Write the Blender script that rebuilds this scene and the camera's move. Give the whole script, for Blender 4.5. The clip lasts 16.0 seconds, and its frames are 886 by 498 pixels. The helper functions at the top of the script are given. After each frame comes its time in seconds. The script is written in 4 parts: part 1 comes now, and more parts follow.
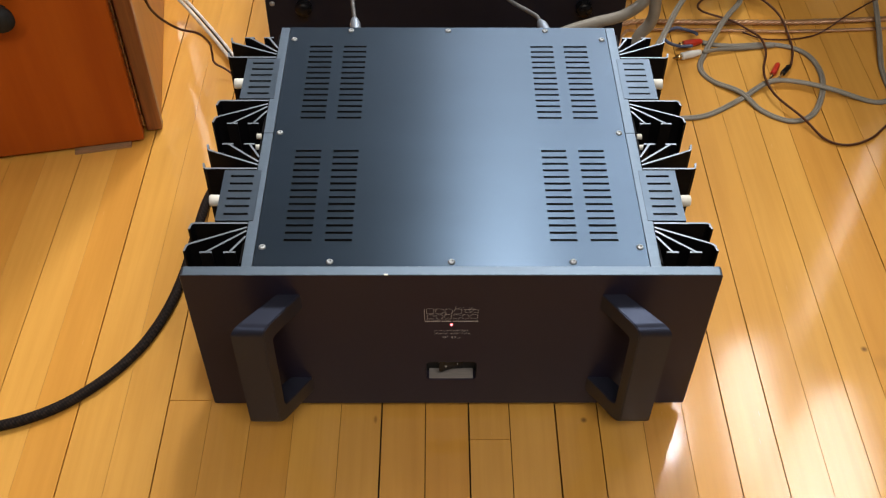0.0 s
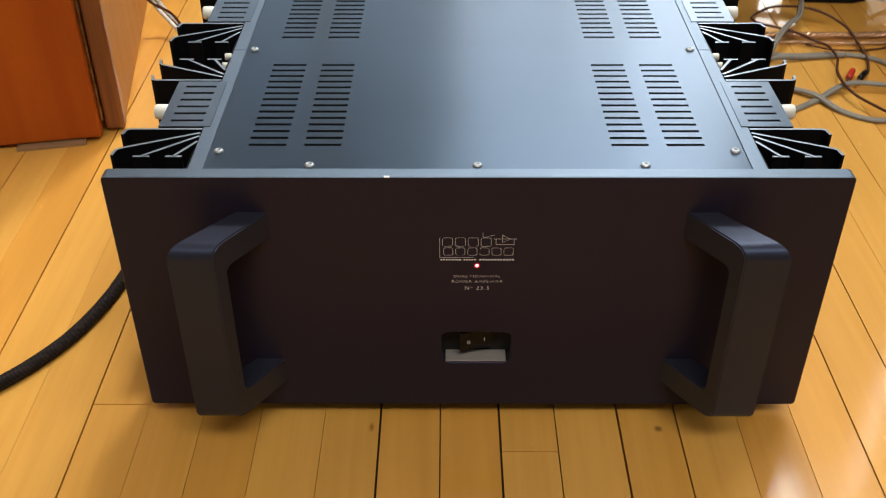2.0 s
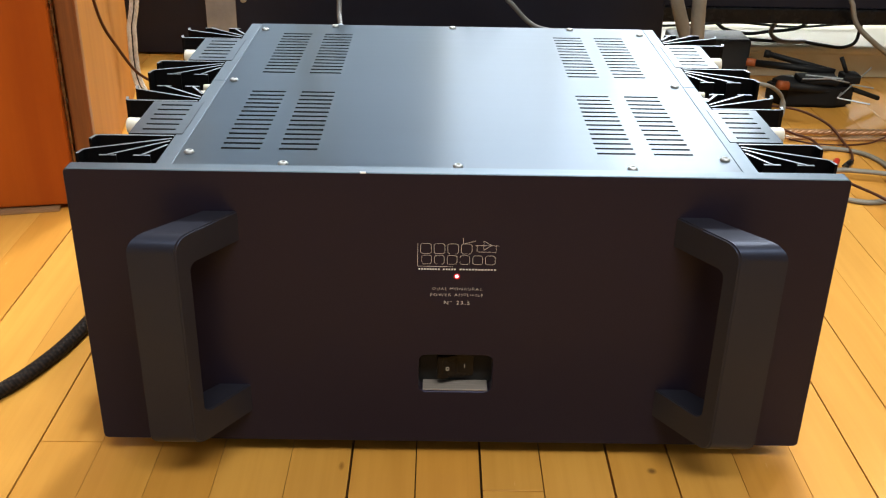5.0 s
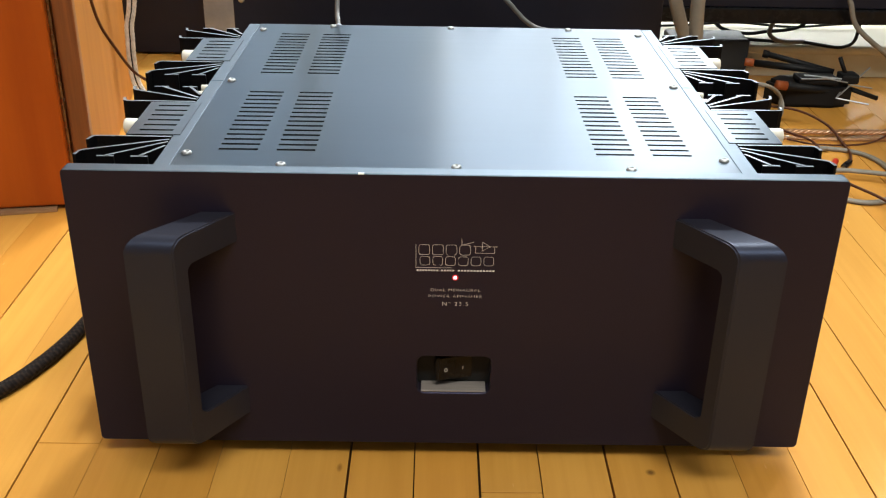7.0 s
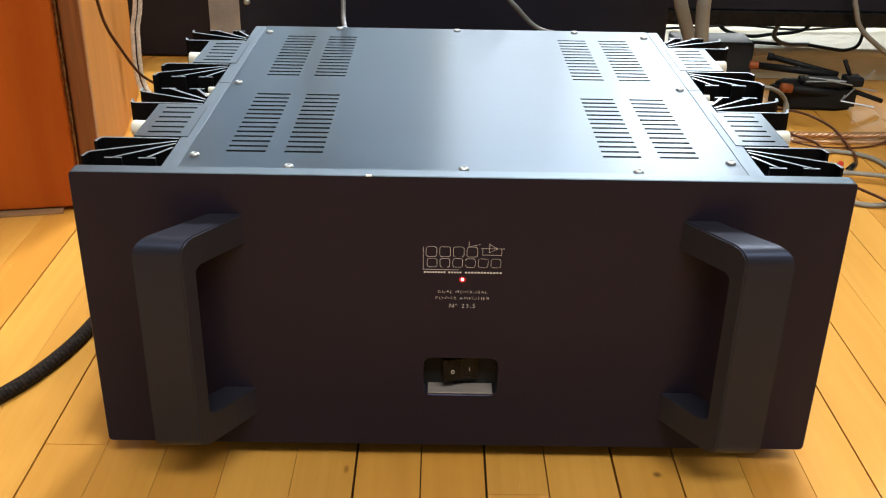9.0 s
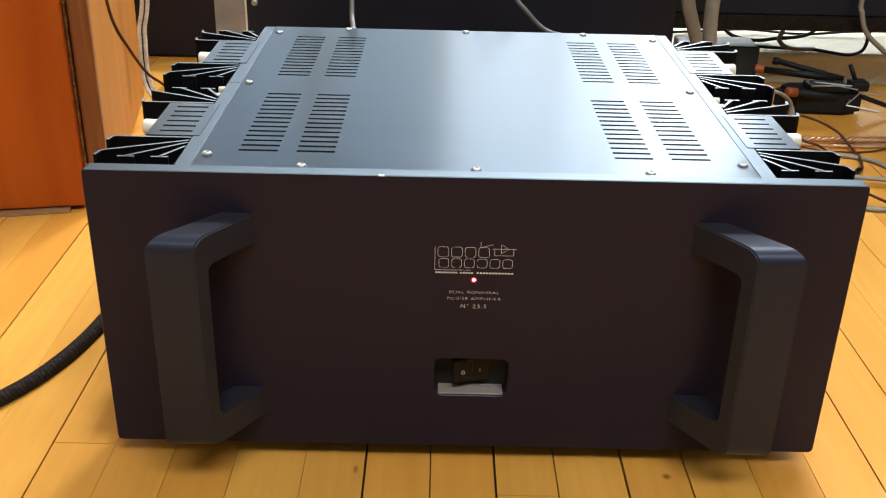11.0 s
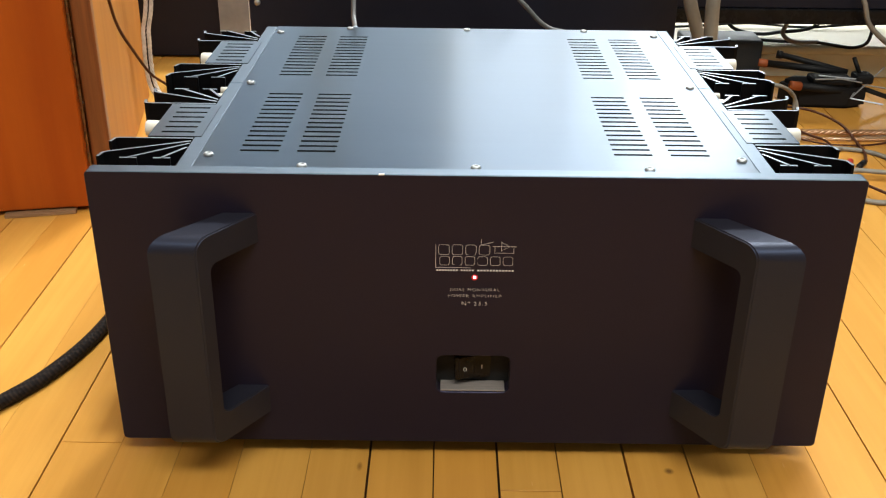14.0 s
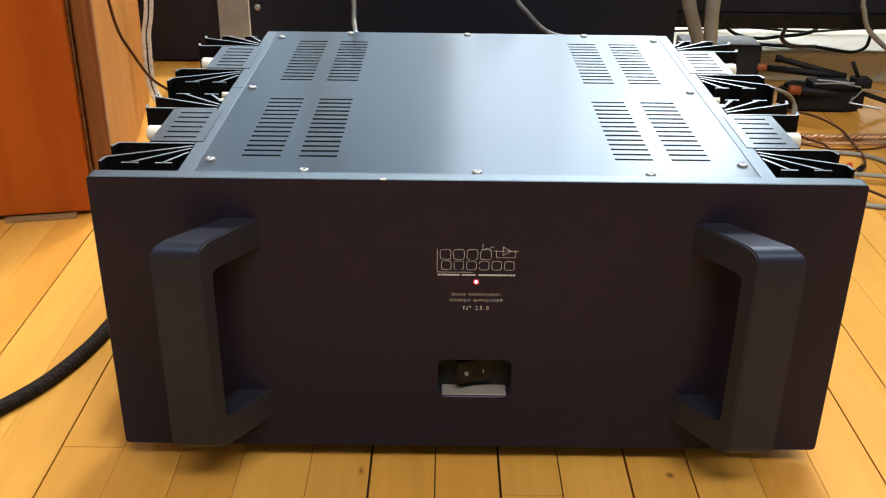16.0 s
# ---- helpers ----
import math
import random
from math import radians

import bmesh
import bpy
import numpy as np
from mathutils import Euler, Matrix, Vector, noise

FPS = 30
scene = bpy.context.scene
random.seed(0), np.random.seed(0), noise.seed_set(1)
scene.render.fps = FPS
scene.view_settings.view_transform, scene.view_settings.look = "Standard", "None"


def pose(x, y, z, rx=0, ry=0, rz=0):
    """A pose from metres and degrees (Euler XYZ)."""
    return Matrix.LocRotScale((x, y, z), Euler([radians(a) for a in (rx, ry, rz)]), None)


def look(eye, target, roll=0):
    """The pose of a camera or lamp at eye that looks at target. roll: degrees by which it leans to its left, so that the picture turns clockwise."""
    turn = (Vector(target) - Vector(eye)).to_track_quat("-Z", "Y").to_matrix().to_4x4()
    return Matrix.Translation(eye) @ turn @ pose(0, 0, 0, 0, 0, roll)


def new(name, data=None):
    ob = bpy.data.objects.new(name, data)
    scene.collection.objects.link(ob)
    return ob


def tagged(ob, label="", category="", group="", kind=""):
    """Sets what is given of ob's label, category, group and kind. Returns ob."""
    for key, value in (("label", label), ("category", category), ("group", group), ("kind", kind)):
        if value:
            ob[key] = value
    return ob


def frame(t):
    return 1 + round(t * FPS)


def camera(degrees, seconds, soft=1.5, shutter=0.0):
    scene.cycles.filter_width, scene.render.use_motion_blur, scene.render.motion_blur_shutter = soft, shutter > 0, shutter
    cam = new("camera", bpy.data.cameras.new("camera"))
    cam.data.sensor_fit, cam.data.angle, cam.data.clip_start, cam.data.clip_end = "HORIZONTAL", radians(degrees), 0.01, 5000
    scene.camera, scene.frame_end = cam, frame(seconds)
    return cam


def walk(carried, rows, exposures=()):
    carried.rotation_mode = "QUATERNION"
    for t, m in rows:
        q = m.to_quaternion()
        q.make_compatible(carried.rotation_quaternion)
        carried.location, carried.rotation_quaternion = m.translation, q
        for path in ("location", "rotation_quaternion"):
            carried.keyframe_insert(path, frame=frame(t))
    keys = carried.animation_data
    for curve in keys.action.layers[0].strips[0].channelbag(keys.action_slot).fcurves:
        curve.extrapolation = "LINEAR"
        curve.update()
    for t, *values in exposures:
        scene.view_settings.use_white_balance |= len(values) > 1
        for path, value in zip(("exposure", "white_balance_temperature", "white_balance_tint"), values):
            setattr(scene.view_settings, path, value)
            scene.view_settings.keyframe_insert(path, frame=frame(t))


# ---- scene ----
cam = camera(47.0, 16.0, soft=1.2, shutter=0.5)
PATH = [
    (0, (-0.015, -0.593, 0.895), (0.001, 0.759, -0.579), 0.5),
    (0.5, (-0.02, -0.568, 0.846), (0.008, 0.788, -0.624), 0.8),
    (0.7, (-0.022, -0.535, 0.795), (0.015, 0.825, -0.671), 0.9),
    (1, (-0.013, -0.531, 0.719), (-0.009, 0.904, -0.674), 0.4),
    (1.2, (-0.022, -0.529, 0.688), (-0.012, 0.929, -0.681), 0.2),
    (1.5, (-0.032, -0.534, 0.633), (-0.009, 0.981, -0.672), 0.4),
    (1.7, (-0.033, -0.541, 0.609), (-0.014, 1.007, -0.657), -1.1),
    (2, (-0.02, -0.552, 0.559), (-0.027, 1.066, -0.617), -0.1),
    (2.2, (-0.023, -0.557, 0.538), (-0.021, 1.103, -0.578), 0.0),
    (2.5, (-0.024, -0.565, 0.509), (-0.028, 1.147, -0.526), 0.3),
    (2.7, (-0.027, -0.568, 0.499), (-0.024, 1.162, -0.505), 0.3),
    (3, (-0.019, -0.572, 0.482), (-0.025, 1.184, -0.476), 0.4),
    (3.2, (-0.022, -0.576, 0.475), (-0.006, 1.195, -0.454), 0.2),
    (3.5, (-0.017, -0.584, 0.456), (-0.004, 1.213, -0.421), 0.7),
    (4, (-0.014, -0.578, 0.449), (0.002, 1.215, -0.437), 1.1),
    (6.5, (-0.014, -0.578, 0.446), (0.004, 1.219, -0.432), 1.0),
    (7, (-0.014, -0.576, 0.448), (0.006, 1.218, -0.436), 1.1),
    (7.5, (-0.017, -0.578, 0.445), (0.006, 1.219, -0.431), 1.3),
    (8, (-0.016, -0.577, 0.447), (0.004, 1.219, -0.433), 1.2),
    (8.5, (-0.018, -0.577, 0.448), (0.005, 1.219, -0.433), 1.4),
    (9, (-0.017, -0.577, 0.448), (-0.002, 1.22, -0.432), 1.1),
    (11.5, (-0.026, -0.579, 0.446), (-0.009, 1.22, -0.427), 1.5),
    (12, (-0.023, -0.581, 0.447), (-0.017, 1.218, -0.426), 1.1),
    (12.5, (-0.022, -0.579, 0.447), (-0.02, 1.218, -0.43), 0.8),
    (13, (-0.023, -0.579, 0.453), (-0.018, 1.212, -0.438), 0.8),
    (13.5, (-0.02, -0.579, 0.452), (-0.019, 1.213, -0.435), 0.8),
    (14, (-0.02, -0.581, 0.449), (-0.02, 1.215, -0.432), 0.7),
    (14.5, (-0.022, -0.582, 0.448), (-0.018, 1.216, -0.428), 0.8),
    (15, (-0.022, -0.581, 0.451), (-0.018, 1.216, -0.428), 0.8),
    (15.5, (-0.024, -0.58, 0.451), (-0.013, 1.215, -0.43), 0.8),
    (16, (-0.022, -0.582, 0.45), (-0.019, 1.217, -0.424), 0.7),
]
walk(cam, [(t, look(eye, target, roll)) for t, eye, target, roll in PATH], exposures=[(0.0, 0.24, 6650, 11), (1.25, 0.34, 6600, 10), (1.75, 0.41, 6500, 9), (2.25, 0.58, 6500, 8),
                                                                             (3.0, 0.86, 6500, 7), (3.5, 0.92, 6500, 6), (16.0, 0.92, 6500, 6)])

# ---- light ----
SUN_EL, SUN_ROT = radians(38), radians(20)
world = bpy.data.worlds.new("sky")
scene.world = world
world.use_nodes = True
wn, wl = world.node_tree.nodes, world.node_tree.links
sky = wn.new("ShaderNodeTexSky")
sky.sky_type = "NISHITA"
sky.sun_disc = False
sky.sun_elevation, sky.sun_rotation = SUN_EL, SUN_ROT
wl.new(sky.outputs[0], wn["Background"].inputs["Color"])
wn["Background"].inputs["Strength"].default_value = 0.15


def window_lamp(name, centre, target, w, h, watts, colour):
    lamp = bpy.data.lights.new(name, "AREA")
    lamp.shape, lamp.size, lamp.size_y = "RECTANGLE", w, h
    lamp.energy, lamp.color = watts, colour
    ob = new(name, lamp)
    ob.matrix_world = look(centre, target)
    return ob


# room: floor z 0, window wall behind the subject
X0, X1, Y0, Y1, H = -2.6, 1.60, -1.6, 3.30, 4.15
# openings in the far wall: x0, x1, z0, z1, brightness, tint
DAY, SKY = (0.93, 0.98, 1.0), (0.84, 0.92, 1.0)
# second and third: dim unseen panes added to brighten the lid's left reflection
WIN = [(-1.42, -1.16, 1.70, 2.80, 5.0, (1.0, 0.97, 0.92)), (-1.00, -0.52, 0.85, 1.85, 0.55, (0.80, 0.98, 1.0)), (-0.50, -0.02, 0.85, 1.85, 0.52, (0.80, 0.98, 1.0)), (0.00, 0.44, 0.85, 1.85, 2.5, DAY),
       (0.46, 0.66, 0.85, 1.85, 3.6, DAY), (0.68, 1.56, 0.85, 1.20, 4.0, DAY), (0.68, 1.56, 1.22, 1.85, 7.8, DAY),
       (0.02, 0.40, 2.00, 4.00, 1.7, SKY), (0.42, 0.70, 2.00, 4.00, 2.9, SKY), (0.74, 1.16, 2.00, 2.85, 4.0, SKY), (0.74, 1.16, 2.90, 4.00, 6.5, SKY), (1.18, 1.56, 2.00, 4.00, 4.0, SKY)]
# openings in the wall to the right: y0, y1, z0, z1, brightness
EAST = [(1.25, 1.90, 2.40, 3.90, 12.5), (1.97, 2.80, 3.15, 3.95, 12.5), (2.165, 2.235, 1.60, 2.75, 8.0), (2.45, 3.20, 1.40, 2.25, 2.2)]
REAR = (-0.7, 1.5, 2.30, 3.60)                                   # unseen window behind the camera, added as fill light
ROOF = [(0.18, 0.54, 2.17, 2.53, 76), (1.02, 1.36, 2.46, 2.80, 26)]    # x0, x1, y0, y1, watts of the small roof windows
for a, b, c, d, bright, tint in WIN:
    mid = ((a + b) / 2, Y1 + 0.015, (c + d) / 2)
    window_lamp("window_light", mid, (mid[0], 0, mid[2]), b - a, d - c, bright * math.pi * (b - a) * (d - c), tint)
for a, b, c, d, bright in EAST:
    mid = (X1 + 0.015, (a + b) / 2, (c + d) / 2)
    window_lamp("window_light", mid, (0, mid[1], mid[2]), b - a, d - c, bright * math.pi * (b - a) * (d - c), (1.0, 0.97, 0.89))
# fill light from the camera side, through the added rear window
window_lamp("window_light", (0.40, Y0 - 0.015, 2.95), (0.40, 0, 2.95), 2.2, 1.3, 78, (1.0, 0.96, 0.88))
for a, b, c, d, watts in ROOF:
    mid = ((a + b) / 2, (c + d) / 2, H + 0.015)
    window_lamp("roof_window_light", mid, (mid[0], mid[1] + 0.0001, 0), b - a, d - c, watts, (1.0, 0.99, 0.94))


# ---- materials ----
def material(name, colour, rough=0.5, metal=0.0, coat=0.0, coat_rough=0.1, specular=0.5):
    m = bpy.data.materials.new(name)
    m.use_nodes = True
    b = m.node_tree.nodes["Principled BSDF"]
    b.inputs["Base Color"].default_value = (*colour, 1)
    b.inputs["Roughness"].default_value = rough
    b.inputs["Metallic"].default_value = metal
    b.inputs["Coat Weight"].default_value = coat
    b.inputs["Coat Roughness"].default_value = coat_rough
    b.inputs["Specular IOR Level"].default_value = specular
    return m


def node(m, kind, **sockets):
    n = m.node_tree.nodes.new(kind)
    for key, value in sockets.items():
        n.inputs[key.replace("_", " ")].default_value = value
    return n


def link(m, a, b):
    m.node_tree.links.new(a, b)


def shader(m):
    return m.node_tree.nodes["Principled BSDF"]


def placed(m, scale, space="Object", turn=(0, 0, 0)):
    """Mapped coordinates for a texture."""
    c = m.node_tree.nodes.new("ShaderNodeTexCoord")
    p = node(m, "ShaderNodeMapping", Scale=scale, Rotation=turn)
    link(m, c.outputs[space], p.inputs["Vector"])
    return p.outputs[0]


def grainy(m, scale, lo, hi, socket="Base Color", detail=6.0, space="Object", rough=0.6, stops=(0.3, 0.7)):
    """Drives a socket by noise between two values or colours."""
    n = node(m, "ShaderNodeTexNoise", Scale=1.0, Detail=detail, Roughness=rough)
    link(m, placed(m, scale, space), n.inputs["Vector"])
    r = m.node_tree.nodes.new("ShaderNodeValToRGB")
    for e, v, at in zip(r.color_ramp.elements, (lo, hi), stops):
        e.color = (*v, 1) if isinstance(v, tuple) else (v, v, v, 1)
        e.position = at
    link(m, n.outputs["Fac"], r.inputs[0])
    link(m, r.outputs[0], shader(m).inputs[socket])
    return n, r


def bumpy(m, scale, strength, distance=0.0005, detail=4.0, space="Object"):
    n = node(m, "ShaderNodeTexNoise", Scale=1.0, Detail=detail)
    link(m, placed(m, scale, space), n.inputs["Vector"])
    b = node(m, "ShaderNodeBump", Strength=strength, Distance=distance)
    link(m, n.outputs["Fac"], b.inputs["Height"])
    link(m, b.outputs[0], shader(m).inputs["Normal"])


def mixed(m, a, b, fac, mode="MIX"):
    n = m.node_tree.nodes.new("ShaderNodeMix")
    n.data_type, n.blend_type = "RGBA", mode
    for sock, v in ((n.inputs[0], fac), (n.inputs[6], a), (n.inputs[7], b)):
        if isinstance(v, (int, float)):
            sock.default_value = v
        elif isinstance(v, tuple):
            sock.default_value = (*v, 1)
        else:
            link(m, v, sock)
    return n.outputs[2]


def floor_wood(random_socket):
    m = material("varnished_maple", (0.55, 0.30, 0.09), 0.45, coat=0.9, coat_rough=0.11, specular=0.15)
    info = m.node_tree.nodes.new("ShaderNodeObjectInfo" if random_socket == "Random" else "ShaderNodeNewGeometry")
    rnd = info.outputs[random_socket]
    geo = m.node_tree.nodes.new("ShaderNodeNewGeometry")
    off = node(m, "ShaderNodeCombineXYZ")
    mul = node(m, "ShaderNodeMath")
    mul.operation = "MULTIPLY"
    mul.inputs[1].default_value = 37.0
    link(m, rnd, mul.inputs[0])
    link(m, mul.outputs[0], off.inputs["X"])
    link(m, mul.outputs[0], off.inputs["Z"])
    add = m.node_tree.nodes.new("ShaderNodeVectorMath")
    link(m, geo.outputs["Position"], add.inputs[0])
    link(m, off.outputs[0], add.inputs[1])
    fine = node(m, "ShaderNodeMapping", Scale=(110, 4, 110))
    link(m, add.outputs[0], fine.inputs["Vector"])
    grain = node(m, "ShaderNodeTexNoise", Scale=1.0, Detail=5.0, Roughness=0.6)
    link(m, fine.outputs[0], grain.inputs["Vector"])
    wide = node(m, "ShaderNodeMapping", Scale=(14, 2.2, 14))
    link(m, add.outputs[0], wide.inputs["Vector"])
    figure = node(m, "ShaderNodeTexNoise", Scale=1.0, Detail=3.0, Distortion=0.6)
    link(m, wide.outputs[0], figure.inputs["Vector"])
    tone = m.node_tree.nodes.new("ShaderNodeValToRGB")
    tone.color_ramp.elements[0].color = (0.655, 0.316, 0.058, 1)
    tone.color_ramp.elements[1].color = (0.722, 0.383, 0.083, 1)
    mid = tone.color_ramp.elements.new(0.5)
    mid.color = (0.690, 0.351, 0.070, 1)
    link(m, rnd, tone.inputs[0])
    ramp = m.node_tree.nodes.new("ShaderNodeValToRGB")
    ramp.color_ramp.elements[0].position, ramp.color_ramp.elements[0].color = 0.3, (0.84, 0.78, 0.68, 1)
    ramp.color_ramp.elements[1].position, ramp.color_ramp.elements[1].color = 0.7, (1.05, 1.03, 1.0, 1)
    link(m, figure.outputs["Fac"], ramp.inputs[0])
    ramp2 = m.node_tree.nodes.new("ShaderNodeValToRGB")
    ramp2.color_ramp.elements[0].position, ramp2.color_ramp.elements[0].color = 0.32, (0.91, 0.88, 0.82, 1)
    ramp2.color_ramp.elements[1].position, ramp2.color_ramp.elements[1].color = 0.6, (1, 1, 1, 1)
    link(m, grain.outputs["Fac"], ramp2.inputs[0])
    base = mixed(m, tone.outputs[0], ramp.outputs[0], 0.75, "MULTIPLY")
    base = mixed(m, base, ramp2.outputs[0], 0.8, "MULTIPLY")
    # pin knots, sparse
    kmap = node(m, "ShaderNodeMapping", Scale=(11, 4.6, 0.01))
    link(m, add.outputs[0], kmap.inputs["Vector"])
    knots = node(m, "ShaderNodeTexVoronoi", Scale=1.0)
    link(m, kmap.outputs[0], knots.inputs["Vector"])
    kr = m.node_tree.nodes.new("ShaderNodeValToRGB")
    kr.color_ramp.elements[0].position, kr.color_ramp.elements[0].color = 0.008, (0.25, 0.16, 0.08, 1)
    kr.color_ramp.elements[1].position, kr.color_ramp.elements[1].color = 0.03, (1, 1, 1, 1)
    link(m, knots.outputs["Distance"], kr.inputs[0])
    base = mixed(m, base, kr.outputs[0], 1.0, "MULTIPLY")
    for kx, ky, size in ((0.456, 0.079, 0.0045), (0.139, -0.012, 0.0040), (0.470, 0.060, 0.0140)):
        away = m.node_tree.nodes.new("ShaderNodeVectorMath")
        away.operation = "DISTANCE"
        away.inputs[1].default_value = (kx, ky, 0)
        link(m, geo.outputs["Position"], away.inputs[0])
        spot = node(m, "ShaderNodeMapRange", From_Min=0.3 * size, From_Max=size, To_Min=0.8 if size < 0.01 else 0.15, To_Max=0.0)
        link(m, away.outputs["Value"], spot.inputs["Value"])
        base = mixed(m, base, (0.12, 0.05, 0.015), spot.outputs[0])
    link(m, base, shader(m).inputs["Base Color"])
    # uneven varnish
    wear = node(m, "ShaderNodeTexNoise", Scale=9.0, Detail=6.0)
    link(m, geo.outputs["Position"], wear.inputs["Vector"])
    wr = node(m, "ShaderNodeMapRange", To_Min=0.065, To_Max=0.13)
    link(m, wear.outputs["Fac"], wr.inputs["Value"])
    smap = node(m, "ShaderNodeMapping", Scale=(70, 9, 0.01), Rotation=(0, 0, 0.35))
    link(m, geo.outputs["Position"], smap.inputs["Vector"])
    fleck = node(m, "ShaderNodeTexVoronoi", Scale=1.0)
    link(m, smap.outputs[0], fleck.inputs["Vector"])
    fr = node(m, "ShaderNodeMapRange", From_Min=0.02, From_Max=0.05, To_Min=0.35, To_Max=0.0)
    link(m, fleck.outputs["Distance"], fr.inputs["Value"])
    rough = node(m, "ShaderNodeMath")
    link(m, wr.outputs[0], rough.inputs[0])
    link(m, fr.outputs[0], rough.inputs[1])
    link(m, rough.outputs[0], shader(m).inputs["Coat Roughness"])
    bump = node(m, "ShaderNodeBump", Strength=0.06, Distance=0.0006)
    link(m, figure.outputs["Fac"], bump.inputs["Height"])
    link(m, bump.outputs[0], shader(m).inputs["Coat Normal"])
    return m


WOOD_BOARD = floor_wood("Random")
WOOD_JOINED = floor_wood("Random Per Island")
SUBFLOOR = material("dark_joint", (0.055, 0.026, 0.009), 0.9)
bumpy(SUBFLOOR, (40, 40, 40), 0.3)

PLASTER = material("painted_plaster", (0.16, 0.157, 0.15), 0.75)
grainy(PLASTER, (3, 3, 3), (0.150, 0.146, 0.140), (0.172, 0.168, 0.160))
bumpy(PLASTER, (220, 220, 220), 0.15, 0.0008)
CEILING = material("ceiling_paint", (0.28, 0.28, 0.28), 0.8)
grainy(CEILING, (2, 2, 2), (0.26, 0.26, 0.26), (0.30, 0.30, 0.30))
WHITE_WOOD = material("white_gloss_paint", (0.78, 0.76, 0.70), 0.35)
grainy(WHITE_WOOD, (6, 6, 6), (0.74, 0.72, 0.65), (0.80, 0.78, 0.73))
GLASS = material("window_glass", (1, 1, 1), 0.0)
shader(GLASS).inputs["Transmission Weight"].default_value = 1.0
shader(GLASS).inputs["IOR"].default_value = 1.02

# brushed and anodised aluminium
BRUSHED = material("brushed_anodised_lid", (0.046, 0.061, 0.080), 0.285, metal=0.85, specular=0.25)
shader(BRUSHED).inputs["Anisotropic"].default_value = 0.80
tang = node(BRUSHED, "ShaderNodeCombineXYZ", Y=1.0)
link(BRUSHED, tang.outputs[0], shader(BRUSHED).inputs["Tangent"])
grainy(BRUSHED, (5, 9, 5), (0.036, 0.054, 0.079), (0.040, 0.060, 0.088), detail=3.0)
grainy(BRUSHED, (2, 240, 2), 0.279, 0.290, "Roughness", detail=2.0)
EDGE = material("satin_anodised_edge", (0.17, 0.20, 0.23), 0.45, metal=0.85)
grainy(EDGE, (30, 700, 30), (0.092, 0.122, 0.160), (0.104, 0.137, 0.178), detail=3.0)
COVER = material("satin_anodised_cover", (0.11, 0.14, 0.175), 0.34, metal=0.85)
grainy(COVER, (40, 40, 40), (0.058, 0.080, 0.109), (0.069, 0.094, 0.126))
FIN_EDGE = material("bare_fin_edge", (0.24, 0.26, 0.29), 0.40, metal=0.6)
grainy(FIN_EDGE, (60, 60, 60), (0.155, 0.183, 0.217), (0.20, 0.23, 0.272))
PANEL = material("black_anodised_panel", (0.0125, 0.0088, 0.0170), 0.34, specular=0.30)
shader(PANEL).inputs["Specular Tint"].default_value = (0.55, 0.58, 1.0, 1)
grainy(PANEL, (4, 4, 4), (0.0145, 0.0112, 0.0200), (0.0162, 0.0125, 0.0222))
bumpy(PANEL, (2600, 2600, 2600), 0.05, 0.0002, 1.0)
HANDLE = material("charcoal_anodised_handle", (0.0175, 0.0170, 0.0250), 0.38, specular=0.45)
shader(HANDLE).inputs["Specular Tint"].default_value = (0.46, 0.60, 1.0, 1)
grainy(HANDLE, (12, 12, 12), 0.34, 0.40, "Roughness")
bumpy(HANDLE, (2600, 2600, 2600), 0.06, 0.0002, 1.0)
FIN = material("black_anodised_fin", (0.004, 0.004, 0.005), 0.55, specular=0.06)
grainy(FIN, (20, 20, 200), (0.0028, 0.0028, 0.0036), (0.0046, 0.0046, 0.0056))
# also put on the vent slot walls, where its black stands in for shade
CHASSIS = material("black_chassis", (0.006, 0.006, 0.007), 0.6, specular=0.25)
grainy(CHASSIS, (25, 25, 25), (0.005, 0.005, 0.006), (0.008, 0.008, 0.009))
STEEL = material("zinc_screw", (0.36, 0.38, 0.40), 0.36, metal=0.65)
grainy(STEEL, (300, 300, 300), 0.32, 0.44, "Roughness")
BARE = material("bare_aluminium", (0.27, 0.23, 0.21), 0.5, metal=0.1)
grainy(BARE, (60, 700, 60), (0.22, 0.195, 0.18), (0.29, 0.255, 0.235))
NYLON = material("white_nylon", (0.74, 0.72, 0.66), 0.4)
grainy(NYLON, (90, 90, 90), (0.68, 0.66, 0.60), (0.78, 0.76, 0.70))
INK = material("silver_print", (0.80, 0.82, 0.88), 0.5)
RUBBER = material("black_rubber", (0.012, 0.012, 0.012), 0.7, specular=0.3)
grainy(RUBBER, (80, 80, 80), (0.012, 0.012, 0.012), (0.02, 0.02, 0.02))
GLOSS_BLACK = material("black_plastic", (0.006, 0.006, 0.007), 0.3, specular=0.2)
grainy(GLOSS_BLACK, (60, 60, 60), 0.2, 0.34, "Roughness")
GREY_PLASTIC = material("charcoal_plastic", (0.016, 0.018, 0.021), 0.5, specular=0.3)
grainy(GREY_PLASTIC, (30, 30, 30), (0.014, 0.017, 0.020), (0.020, 0.023, 0.027))
LED = material("red_lamp", (0.9, 0.05, 0.08), 0.3)
shader(LED).inputs["Emission Color"].default_value = (1.0, 0.22, 0.28, 1)
shader(LED).inputs["Emission Strength"].default_value = 6.0

# faintly glowing ring that imitates the halo around the indicator lamp
LED_HALO = material("red_lamp_halo", (0.30, 0.012, 0.018), 0.4)
shader(LED_HALO).inputs["Emission Color"].default_value = (1.0, 0.04, 0.06, 1)
